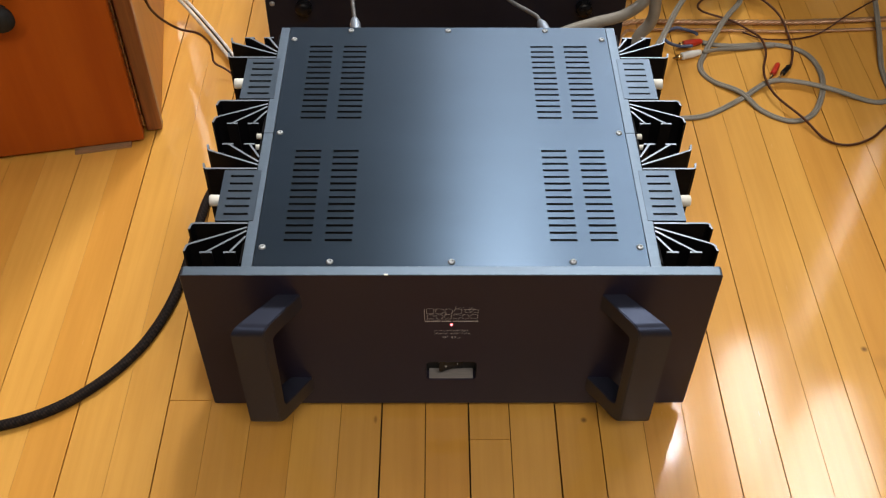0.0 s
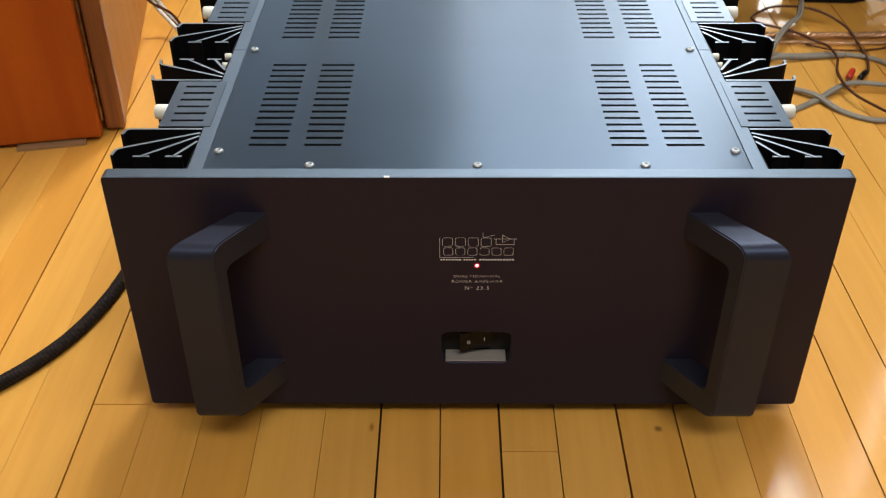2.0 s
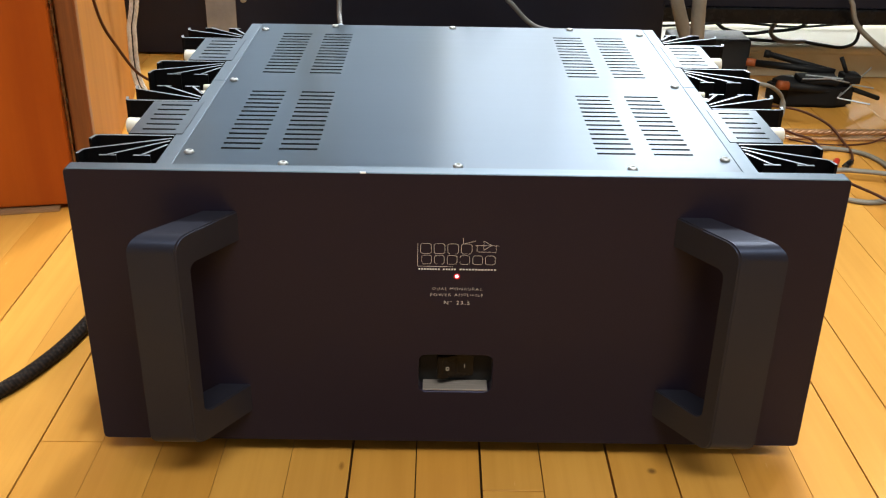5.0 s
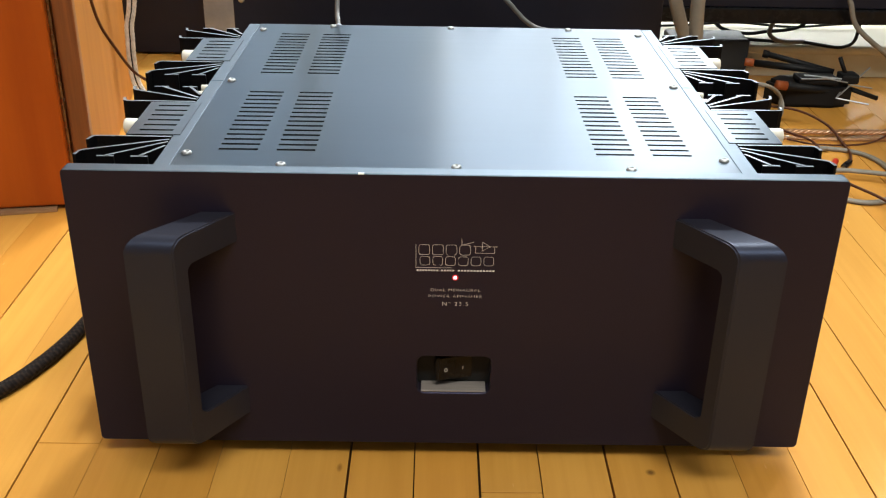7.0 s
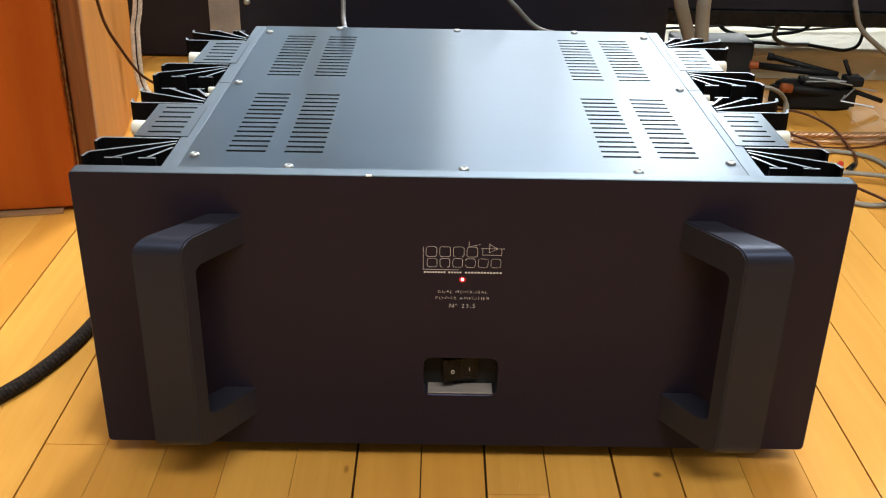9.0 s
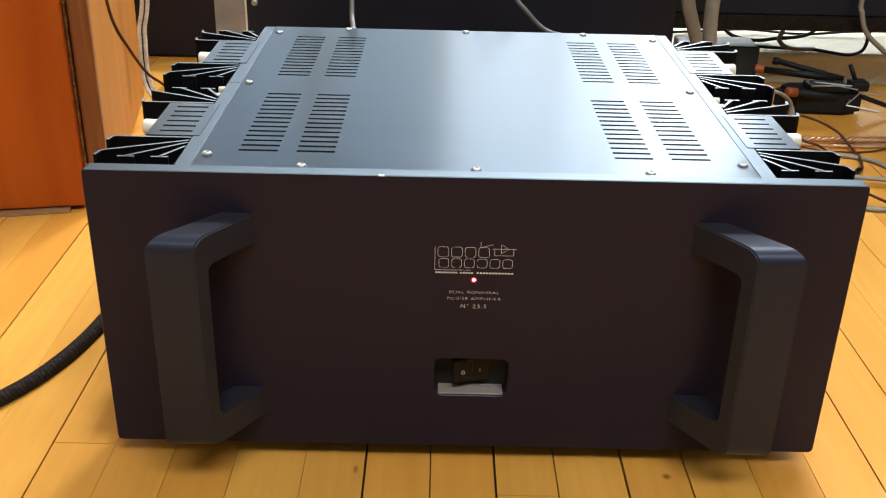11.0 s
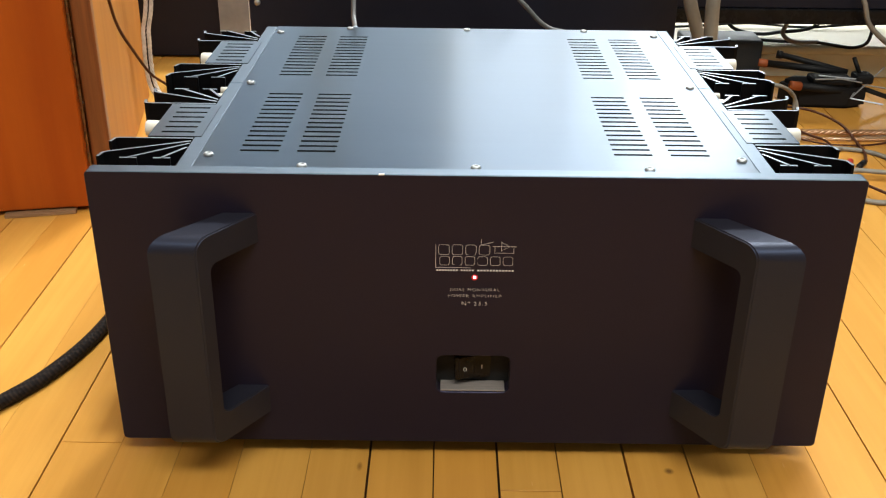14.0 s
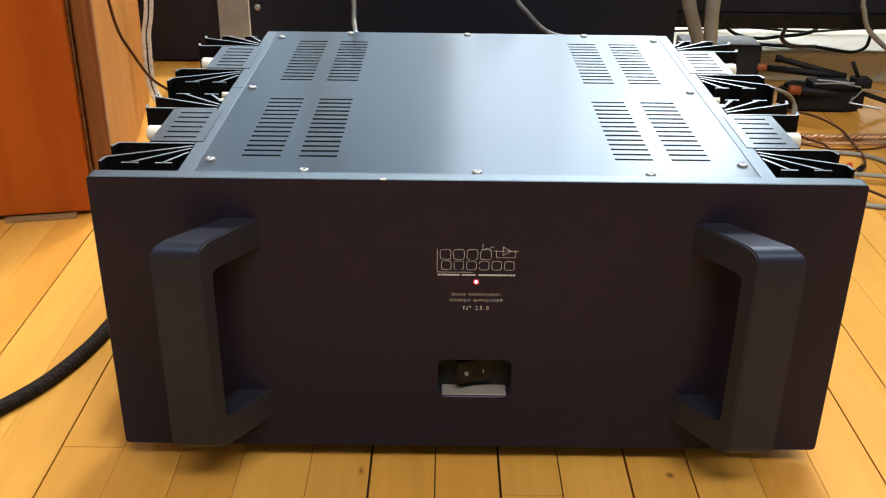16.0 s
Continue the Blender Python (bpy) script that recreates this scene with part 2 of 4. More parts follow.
shader(LED_HALO).inputs["Emission Strength"].default_value = 0.10

# loose things
SATIN_BLACK = material("satin_black_paint", (0.006, 0.006, 0.008), 0.45, specular=0.25)
grainy(SATIN_BLACK, (14, 14, 14), (0.0065, 0.0075, 0.0150), (0.0095, 0.0108, 0.0205))
GREY_METAL = material("galvanised_plate", (0.46, 0.48, 0.52), 0.40, metal=0.5)
grainy(GREY_METAL, (18, 18, 18), (0.17, 0.20, 0.25), (0.27, 0.31, 0.38))
DOOR_WOOD = material("orange_varnished_plywood", (0.42, 0.095, 0.014), 0.45, coat=0.06, coat_rough=0.2, specular=0.25)
grainy(DOOR_WOOD, (26, 26, 1.6), (0.33, 0.055, 0.003), (0.43, 0.088, 0.006), detail=5.0)
bumpy(DOOR_WOOD, (220, 220, 8), 0.1, 0.0004)
POST_WOOD = material("brown_varnished_edge", (0.22, 0.06, 0.015), 0.42, coat=0.3, coat_rough=0.2)
grainy(POST_WOOD, (90, 90, 3), (0.11, 0.026, 0.007), (0.32, 0.098, 0.024), detail=5.0)
bumpy(POST_WOOD, (240, 240, 8), 0.15, 0.0004)
SIDE_WOOD = material("honey_plywood", (0.48, 0.21, 0.045), 0.55, coat=0.05, coat_rough=0.3, specular=0.25)
grainy(SIDE_WOOD, (30, 30, 2.5), (0.36, 0.130, 0.014), (0.45, 0.178, 0.023), detail=5.0)
BRASS = material("worn_brass", (0.30, 0.14, 0.05), 0.45, metal=0.6)
grainy(BRASS, (120, 120, 120), (0.10, 0.035, 0.012), (0.48, 0.25, 0.09))
PALE_WOOD = material("raw_wood_shim", (0.30, 0.16, 0.07), 0.6)
grainy(PALE_WOOD, (8, 120, 120), (0.16, 0.07, 0.03), (0.38, 0.22, 0.11))
BRAID = material("black_braided_sleeve", (0.012, 0.010, 0.010), 0.75, specular=0.14)
weave = node(BRAID, "ShaderNodeTexWave", Scale=120.0, Distortion=0.0)
weave2 = node(BRAID, "ShaderNodeTexWave", Scale=120.0, Distortion=0.0)
link(BRAID, placed(BRAID, (1, 1, 1), turn=(0.5, 0.2, 0.9)), weave.inputs["Vector"])
link(BRAID, placed(BRAID, (1, 1, 1), turn=(-0.5, 0.3, -0.6)), weave2.inputs["Vector"])
strands = mixed(BRAID, weave.outputs["Color"], weave2.outputs["Color"], 0.5)
sleeve = node(BRAID, "ShaderNodeBump", Strength=0.5, Distance=0.0008)
link(BRAID, strands, sleeve.inputs["Height"])
link(BRAID, sleeve.outputs[0], shader(BRAID).inputs["Normal"])
yarn = BRAID.node_tree.nodes.new("ShaderNodeValToRGB")
yarn.color_ramp.elements[0].position, yarn.color_ramp.elements[0].color = 0.35, (0.009, 0.007, 0.007, 1)
yarn.color_ramp.elements[1].position, yarn.color_ramp.elements[1].color = 0.85, (0.028, 0.018, 0.014, 1)
link(BRAID, strands, yarn.inputs[0])
link(BRAID, yarn.outputs[0], shader(BRAID).inputs["Base Color"])
GREY_CABLE = material("grey_pvc", (0.21, 0.18, 0.14), 0.5)
grainy(GREY_CABLE, (40, 40, 40), (0.175, 0.156, 0.130), (0.245, 0.220, 0.185))
LEAD_CABLE = material("dark_grey_pvc", (0.09, 0.09, 0.095), 0.5)
grainy(LEAD_CABLE, (40, 40, 40), (0.075, 0.076, 0.080), (0.115, 0.115, 0.118))
BROWN_CABLE = material("brown_pvc", (0.035, 0.012, 0.008), 0.45, specular=0.25)
grainy(BROWN_CABLE, (40, 40, 40), (0.058, 0.017, 0.007), (0.090, 0.030, 0.013))
BLUE_CABLE = material("blue_pvc", (0.06, 0.08, 0.15), 0.4)
grainy(BLUE_CABLE, (40, 40, 40), (0.05, 0.065, 0.12), (0.08, 0.10, 0.18))
COPPER = material("clear_jacket_copper", (0.62, 0.36, 0.20), 0.3, metal=0.55, coat=0.8, coat_rough=0.12)
grainy(COPPER, (120, 120, 120), (0.33, 0.16, 0.068), (0.49, 0.27, 0.14))
TINNED = material("clear_jacket_tinned", (0.80, 0.78, 0.74), 0.35, metal=0.15, coat=0.8, coat_rough=0.12)
grainy(TINNED, (120, 120, 120), (0.46, 0.45, 0.43), (0.78, 0.76, 0.73))
RED = material("red_plastic", (0.50, 0.03, 0.012), 0.35)
grainy(RED, (60, 60, 60), (0.42, 0.020, 0.008), (0.52, 0.035, 0.014))
WHITE_PLUG = material("white_plastic", (0.72, 0.70, 0.66), 0.35)
grainy(WHITE_PLUG, (60, 60, 60), (0.66, 0.64, 0.60), (0.76, 0.74, 0.70))
GOLD = material("gold_contact", (0.85, 0.60, 0.28), 0.25, metal=1.0)
grainy(GOLD, (200, 200, 200), 0.18, 0.32, "Roughness")
ORANGE = material("orange_rubber", (0.60, 0.16, 0.04), 0.55)
grainy(ORANGE, (60, 60, 60), (0.24, 0.052, 0.012), (0.34, 0.085, 0.022))
CREAM = material("cream_paint", (0.74, 0.66, 0.48), 0.55)
grainy(CREAM, (8, 8, 8), (0.66, 0.58, 0.40), (0.78, 0.71, 0.54))
bumpy(CREAM, (60, 60, 60), 0.2)


# ---- mesh helpers ----
def part(name, bm, mat, parent=None, label="", smooth=False):
    """Links a bmesh as one mesh object under a thing or a part."""
    data = bpy.data.meshes.new(name)
    bmesh.ops.recalc_face_normals(bm, faces=bm.faces)
    bm.to_mesh(data)
    bm.free()
    data.materials.append(mat)
    if smooth:
        for p in data.polygons:
            p.use_smooth = True
    ob = new(name, data)
    if parent is not None:
        ob.parent = parent
    if label:
        tagged(ob, label)
    return ob


def thing(name, label, category, at=(0, 0, 0), turn=0, group=""):
    ob = new(name)
    ob.empty_display_size = 0.05
    ob.matrix_world = pose(*at, 0, 0, turn)
    return tagged(ob, label, category, group)


def box(lo, hi, bevel=0.0, seg=2):
    bm = bmesh.new()
    bmesh.ops.create_cube(bm, size=1)
    for v in bm.verts:
        v.co = [lo[i] + (v.co[i] + 0.5) * (hi[i] - lo[i]) for i in range(3)]
    if bevel:
        bmesh.ops.bevel(bm, geom=bm.edges[:], offset=bevel, segments=seg, affect="EDGES", profile=0.6)
    return bm


def prism(outline, z0, z1, bevel=0.0):
    """An outline in x, y drawn up from z0 to z1."""
    bm = bmesh.new()
    face = bm.faces.new([bm.verts.new((x, y, z0)) for x, y in outline])
    up = bmesh.ops.extrude_face_region(bm, geom=[face])
    bmesh.ops.translate(bm, vec=(0, 0, z1 - z0), verts=[g for g in up["geom"] if isinstance(g, bmesh.types.BMVert)])
    bmesh.ops.recalc_face_normals(bm, faces=bm.faces)
    if bevel:
        edges = [e for e in bm.edges if abs(e.verts[0].co.z - e.verts[1].co.z) < 1e-6]
        bmesh.ops.bevel(bm, geom=edges, offset=bevel, segments=2, affect="EDGES")
    return bm


def lathe(profile, seg=20, m=None):
    """Turns (radius, height) pairs about z."""
    bm = bmesh.new()
    rings = []
    for r, z in profile:
        if r < 1e-6:
            rings.append([bm.verts.new((0, 0, z))])
        else:
            rings.append([bm.verts.new((r * math.cos(2 * math.pi * i / seg), r * math.sin(2 * math.pi * i / seg), z)) for i in range(seg)])
    for a, b in zip(rings, rings[1:]):
        for i in range(seg):
            j = (i + 1) % seg
            quad = [a[i % len(a)], a[j % len(a)], b[j % len(b)], b[i % len(b)]]
            quad = list(dict.fromkeys(quad))
            if len(quad) > 2:
                bm.faces.new(quad)
    if m is not None:
        bm.transform(m)
    return bm


def spline(points, steps=10):
    """A smooth line through the points."""
    p = [Vector(q) for q in points]
    p = [2 * p[0] - p[1]] + p + [2 * p[-1] - p[-2]]
    out = []
    for i in range(1, len(p) - 2):
        for k in range(steps):
            t = k / steps
            a, b, c, d = p[i - 1:i + 3]
            out.append(0.5 * ((2 * b) + (c - a) * t + (2 * a - 5 * b + 4 * c - d) * t * t + (3 * b - a - 3 * c + d) * t ** 3))
    return out + [p[-2]]


def frames_along(line):
    """Two cross directions at each point of a line, carried along it without twist."""
    out, a = [], None
    for i in range(len(line)):
        way = (line[min(i + 1, len(line) - 1)] - line[max(i - 1, 0)]).normalized()
        if a is None:
            a = way.cross(Vector((0, 0, 1)))
            if a.length < 0.05:
                a = way.cross(Vector((0.3, 1, 0)))
        a = (a - way * a.dot(way)).normalized()
        out.append((a, a.cross(way)))
    return out


def tube(line, r, seg=10, caps=True):
    bm = bmesh.new()
    rings = [[bm.verts.new(c + r * (math.cos(2 * math.pi * k / seg) * a + math.sin(2 * math.pi * k / seg) * b)) for k in range(seg)] for c, (a, b) in zip(line, frames_along(line))]
    for p, q in zip(rings, rings[1:]):
        for k in range(seg):
            bm.faces.new((p[k], p[(k + 1) % seg], q[(k + 1) % seg], q[k]))
    if caps:
        bm.faces.new(rings[0])
        bm.faces.new(rings[-1])
    return bm


def strand(line, off, pitch, phase):
    """A helix of radius off about a line."""
    out, run = [], 0.0
    for i, (c, (a, b)) in enumerate(zip(line, frames_along(line))):
        if i:
            run += (c - line[i - 1]).length
        w = 2 * math.pi * run / pitch + phase
        out.append(c + off * (math.cos(w) * a + math.sin(w) * b))
    return out


def merge(*bms):
    out = bmesh.new()
    for b in bms:
        data = bpy.data.meshes.new("tmp")
        b.to_mesh(data)
        b.free()
        out.from_mesh(data)
        bpy.data.meshes.remove(data)
    return out


def slotted(xs, ys, z0, z1):
    """A plate with rectangular slots: xs and ys are cuts; holes lie in odd cells of xs where ys is odd too."""
    bm = bmesh.new()
    grid = [[bm.verts.new((x, y, z1)) for y in ys] for x in xs]
    faces = []
    for i in range(len(xs) - 1):
        for j in range(len(ys) - 1):
            if i % 2 and j % 2:
                continue
            faces.append(bm.faces.new((grid[i][j], grid[i + 1][j], grid[i + 1][j + 1], grid[i][j + 1])))
    up = bmesh.ops.extrude_face_region(bm, geom=faces)
    bmesh.ops.translate(bm, vec=(0, 0, z0 - z1), verts=[g for g in up["geom"] if isinstance(g, bmesh.types.BMVert)])
    return bm


def letters(body, height, centre, width, mat, parent, thin=-0.024):
    """Printed words on the front panel, flat against it."""
    cu = bpy.data.curves.new("words", "FONT")
    cu.body, cu.size, cu.align_x, cu.align_y = body, 1.0, "CENTER", "CENTER"
    cu.space_character, cu.resolution_u, cu.offset = 1.25, 3, thin
    tmp = new("words", cu)
    bpy.context.view_layer.update()
    data = bpy.data.meshes.new_from_object(tmp.evaluated_get(bpy.context.evaluated_depsgraph_get()))
    bpy.data.objects.remove(tmp)
    xs = [v.co.x for v in data.vertices]
    ys = [v.co.y for v in data.vertices]
    sx, sy = width / (max(xs) - min(xs)), height / (max(ys) - min(ys))
    mx, my = (max(xs) + min(xs)) / 2, (max(ys) + min(ys)) / 2
    for v in data.vertices:
        v.co = (centre[0] + (v.co.x - mx) * sx, -0.0003, centre[1] + (v.co.y - my) * sy)
    data.materials.clear()
    data.materials.append(mat)
    data.name = "lettering"
    ob = new("lettering", data)
    ob.parent = parent
    return tagged(ob, "small silver printed words on the black front panel")


# ---- the room ----
def wall_with_openings(name, axis, at, thick, u0, u1, openings, label):
    """A wall across u at a fixed axis value, cut through by openings (u0, u1, z0, z1)."""
    cuts = sorted({u0, u1, *[o[0] for o in openings], *[o[1] for o in openings]})
    zs = sorted({0.0, H, *[o[2] for o in openings], *[o[3] for o in openings]})
    bms = []
    for a, b in zip(cuts, cuts[1:]):
        for c, d in zip(zs, zs[1:]):
            if any(o[0] <= a and b <= o[1] and o[2] <= c and d <= o[3] for o in openings):
                continue
            lo, hi = sorted((at, at + thick))
            bms.append(box((a, lo, c), (b, hi, d)) if axis == "y" else box((lo, a, c), (hi, b, d)))
    bm = merge(*bms)
    bmesh.ops.remove_doubles(bm, verts=bm.verts, dist=1e-5)
    inner = [f for f in bm.faces if sum(1 for g in bm.faces if g is not f and (g.calc_center_median() - f.calc_center_median()).length < 1e-5)]
    bmesh.ops.delete(bm, geom=inner, context="FACES")
    return tagged(part(name, bm, PLASTER), label, "wall", kind="structure")


wall_with_openings("wall_north", "y", Y1, 0.16, X0, X1, [w[:4] for w in WIN], "grey painted plaster wall with tall windows")
wall_with_openings("wall_south", "y", Y0, -0.16, X0, X1, [REAR], "grey painted plaster wall with a wide window added for fill light")
wall_with_openings("wall_west", "x", X0, -0.16, Y0, Y1, [], "plain grey painted plaster wall")
wall_with_openings("wall_east", "x", X1, 0.16, Y0, Y1, [w[:4] for w in EAST], "grey painted plaster wall with high windows")
cuts = sorted({X0 - 0.16, X1 + 0.16, *[v for r in ROOF for v in r[:2]]})
rows = sorted({Y0 - 0.16, Y1 + 0.16, *[v for r in ROOF for v in r[2:4]]})
slabs = [box((a, c, H), (b, d, H + 0.12)) for a, b in zip(cuts, cuts[1:]) for c, d in zip(rows, rows[1:])
         if not any(r[0] <= a and b <= r[1] and r[2] <= c and d <= r[3] for r in ROOF)]
ceil = merge(*slabs)
bmesh.ops.remove_doubles(ceil, verts=ceil.verts, dist=1e-5)
tagged(part("ceiling", ceil, CEILING), "plain grey painted ceiling with two small roof windows", "ceiling", kind="structure")


def window(name, u0, u1, z0, z1, at, out, axis="y"):
    """A framed pane in an opening; u runs along the wall, out points outdoors."""
    ob = thing(name, "white painted window with a clear glass pane", "window")
    ob["kind"] = "structure"
    w, d = 0.012 if u1 - u0 < 0.3 else 0.03, 0.05 * out
    va, vb = sorted((at + 0.4 * d, at + 1.4 * d))

    def bar(name, ua, ub, v0, v1, za, zb, bevel, mat):
        if axis == "y":
            return part(name, box((ua, v0, za), (ub, v1, zb), bevel), mat, ob)
        return part(name, box((v0, ua, za), (v1, ub, zb), bevel), mat, ob)

    bar("window_frame", u0, u0 + w, va, vb, z0, z1, 0.003, WHITE_WOOD)
    bar("window_frame", u1 - w, u1, va, vb, z0, z1, 0.003, WHITE_WOOD)
    bar("window_frame", u0 + w, u1 - w, va, vb, z0, z0 + w, 0.003, WHITE_WOOD)
    bar("window_frame", u0 + w, u1 - w, va, vb, z1 - w, z1, 0.003, WHITE_WOOD)
    vm = (va + vb) / 2
    pane = bar("pane", u0 + w, u1 - w, vm - 0.002, vm + 0.002, z0 + w, z1 - w, 0, GLASS)
    pane.visible_shadow = False
    return ob


for i, (a, b, c, d, bright, tint) in enumerate(WIN):
    window(f"window_{i + 1}", a, b, c, d, Y1, 1)
for i, (a, b, c, d, bright) in enumerate(EAST):
    window(f"window_{i + 1 + len(WIN)}", a, b, c, d, X1, 1, "x")
# frame of the added fill-light window
window(f"window_{len(WIN) + len(EAST) + 1}", *REAR, Y0, -1)
for i, (sx0, sx1, sy0, sy1, watts) in enumerate(ROOF):
    roof = thing(f"window_{len(WIN) + len(EAST) + 2 + i}", "white painted roof window with a clear glass pane", "window")
    roof["kind"] = "structure"
    w = 0.012
    for a, b in (((sx0, sy0), (sx0 + w, sy1)), ((sx1 - w, sy0), (sx1, sy1)), ((sx0 + w, sy0), (sx1 - w, sy0 + w)), ((sx0 + w, sy1 - w), (sx1 - w, sy1))):
        part("window_frame", box((*a, H + 0.03), (*b, H + 0.08), 0.003), WHITE_WOOD, roof)
    pane = part("pane", box((sx0 + w, sy0 + w, H + 0.053), (sx1 - w, sy1 - w, H + 0.057)), GLASS, roof)
    pane.visible_shadow = False


# ---- the amplifier ----
TOP = 0.2125
amp = thing("power_amplifier", "large black power amplifier with side heat sinks on the wooden floor", "amplifier")


def rounded(x0, x1, z0, z1, r, n=4):
    pts = []
    for cx, cz, a in ((x1 - r, z1 - r, 0), (x0 + r, z1 - r, 90), (x0 + r, z0 + r, 180), (x1 - r, z0 + r, 270)):
        for k in range(n + 1):
            w = radians(a + 90 * k / n)
            pts.append((cx + r * math.cos(w), cz + r * math.sin(w)))
    return pts


PX, PZ0, PZ1, PT = 0.2415, 0.0135, 0.2145, 0.0105
POCKET = (-0.0235, 0.0260, 0.0555, 0.0845)


def front_panel():
    bm = bmesh.new()
    outer = [bm.verts.new((x, 0, z)) for x, z in rounded(-PX, PX, PZ0, PZ1, 0.003, 3)]
    inner = [bm.verts.new((x, 0, z)) for x, z in rounded(*POCKET, 0.005, 4)]
    edges = [bm.edges.new((r[i], r[(i + 1) % len(r)])) for r in (outer, inner) for i in range(len(r))]
    bmesh.ops.triangle_fill(bm, edges=edges, use_beauty=True)
    front = bm.faces[:]
    up = bmesh.ops.extrude_face_region(bm, geom=front)
    bmesh.ops.translate(bm, vec=(0, PT, 0), verts=[g for g in up["geom"] if isinstance(g, bmesh.types.BMVert)])
    bmesh.ops.recalc_face_normals(bm, faces=bm.faces)
    rim = [e for e in bm.edges if len(e.link_faces) == 2 and e.calc_face_angle(0) > 0.8]
    bmesh.ops.bevel(bm, geom=rim, offset=0.0005, segments=1, affect="EDGES")
    return bm


panel = part("front_panel", front_panel(), PANEL, amp, "matt black anodised front panel")
panel.data.materials.append(EDGE)
for poly in panel.data.polygons:
    if poly.normal.z > 0.5 and poly.center.z > 0.2:
        poly.material_index = 1

part("nick", box((-0.0600, -0.0002, PZ1 - 0.0006), (-0.0565, 0.0012, PZ1 + 0.0002)), WHITE_PLUG, panel, "small bare nick on the upper edge")
# switch pocket
pk = POCKET
part("switch_recess", merge(box((pk[0] - 0.002, 0.0135, pk[2] - 0.002), (pk[1] + 0.002, 0.0155, pk[3] + 0.002)),
                            box((pk[0] - 0.002, PT + 0.0003, pk[3] + 0.0005), (pk[1] + 0.002, 0.0134, pk[3] + 0.002)),
                            box((pk[0] - 0.002, PT + 0.0003, pk[2] + 0.002), (pk[0] - 0.0005, 0.0134, pk[3]))), RUBBER, panel)
part("ledge", box((pk[0] + 0.0028, 0.0010, pk[2] + 0.0002), (pk[1] - 0.0028, 0.0132, pk[2] + 0.0012), 0.0002, 1), BARE, panel, "bare aluminium ledge of the switch recess")
rock = bmesh.new()
prof = [(-0.0110, 0.0130), (-0.0106, 0.0040), (-0.0080, 0.0042), (0.0020, 0.0080), (0.0135, 0.0096), (0.0135, 0.0130)]
lo = [rock.verts.new((x, y, 0.0622)) for x, y in prof]
hi = [rock.verts.new((x, y, 0.0800)) for x, y in prof]
rock.faces.new(lo), rock.faces.new(hi)
for i in range(6):
    rock.faces.new((lo[i], lo[(i + 1) % 6], hi[(i + 1) % 6], hi[i]))
bmesh.ops.recalc_face_normals(rock, faces=rock.faces)
bmesh.ops.bevel(rock, geom=rock.edges[:], offset=0.0006, segments=2, affect="EDGES")
rocker = part("rocker_switch", rock, GLOSS_BLACK, panel, "black rocker switch marked 0 and 1")


def ring(cx, cz, rx, rz, w, y, seg=24):
    bm = bmesh.new()
    a = [bm.verts.new((cx + rx * math.cos(2 * math.pi * i / seg), y, cz + rz * math.sin(2 * math.pi * i / seg))) for i in range(seg)]
    b = [bm.verts.new((cx + (rx - w) * math.cos(2 * math.pi * i / seg), y, cz + (rz - w) * math.sin(2 * math.pi * i / seg))) for i in range(seg)]
    for i in range(seg):
        bm.faces.new((a[i], a[(i + 1) % seg], b[(i + 1) % seg], b[i]))
    return bm


part("off_mark", ring(-0.0040, 0.0705, 0.0012, 0.0015, 0.0004, 0.0050), WHITE_PLUG, panel)
part("on_mark", box((0.0073, 0.0080, 0.0695), (0.0077, 0.0084, 0.0722)), WHITE_PLUG, panel)
part("indicator_halo", ring(0.0006, 0.1440, 0.0021, 0.0021, 0.0009, -0.0002), LED_HALO, panel, "dull red ring painted as the halo of the indicator light")
part("indicator_light", lathe([(0.0010, 0.0), (0.0010, 0.0004), (0.0007, 0.0008), (0, 0.0009)], 16, pose(0.0006, 0, 0.1440, 90)), LED, panel, "glowing red indicator light", True)


# printed emblem, plain strokes
def strokes(runs, w, y=-0.0003):
    bm = bmesh.new()
    for run in runs:
        for (xa, za), (xb, zb) in zip(run, run[1:]):
            dx, dz = xb - xa, zb - za
            n = math.hypot(dx, dz)
            ux, uz = dx / n * w / 2, dz / n * w / 2
            bm.faces.new([bm.verts.new((x, y, z)) for x, z in ((xa - ux - uz, za - uz + ux), (xb + ux - uz, zb + uz + ux), (xb + ux + uz, zb + uz - ux), (xa - ux + uz, za - uz - ux))])
    return bm


def arch(x0, x1, z0, z1, sides, r=0.0016):
    """A rounded box of strokes that keeps the corners named in sides (a turn from one to the next)."""
    ring_pts = {"a": [], "b": [], "c": [], "d": []}
    for key, cx, cz, w0 in (("a", x0 + r, z1 - r, 180), ("b", x1 - r, z1 - r, 90), ("c", x1 - r, z0 + r, 0), ("d", x0 + r, z0 + r, -90)):
        ring_pts[key] = [(cx + r * math.cos(radians(w0 - 22.5 * k)), cz + r * math.sin(radians(w0 - 22.5 * k))) for k in range(5)]
    return [p for key in sides for p in ring_pts[key]]


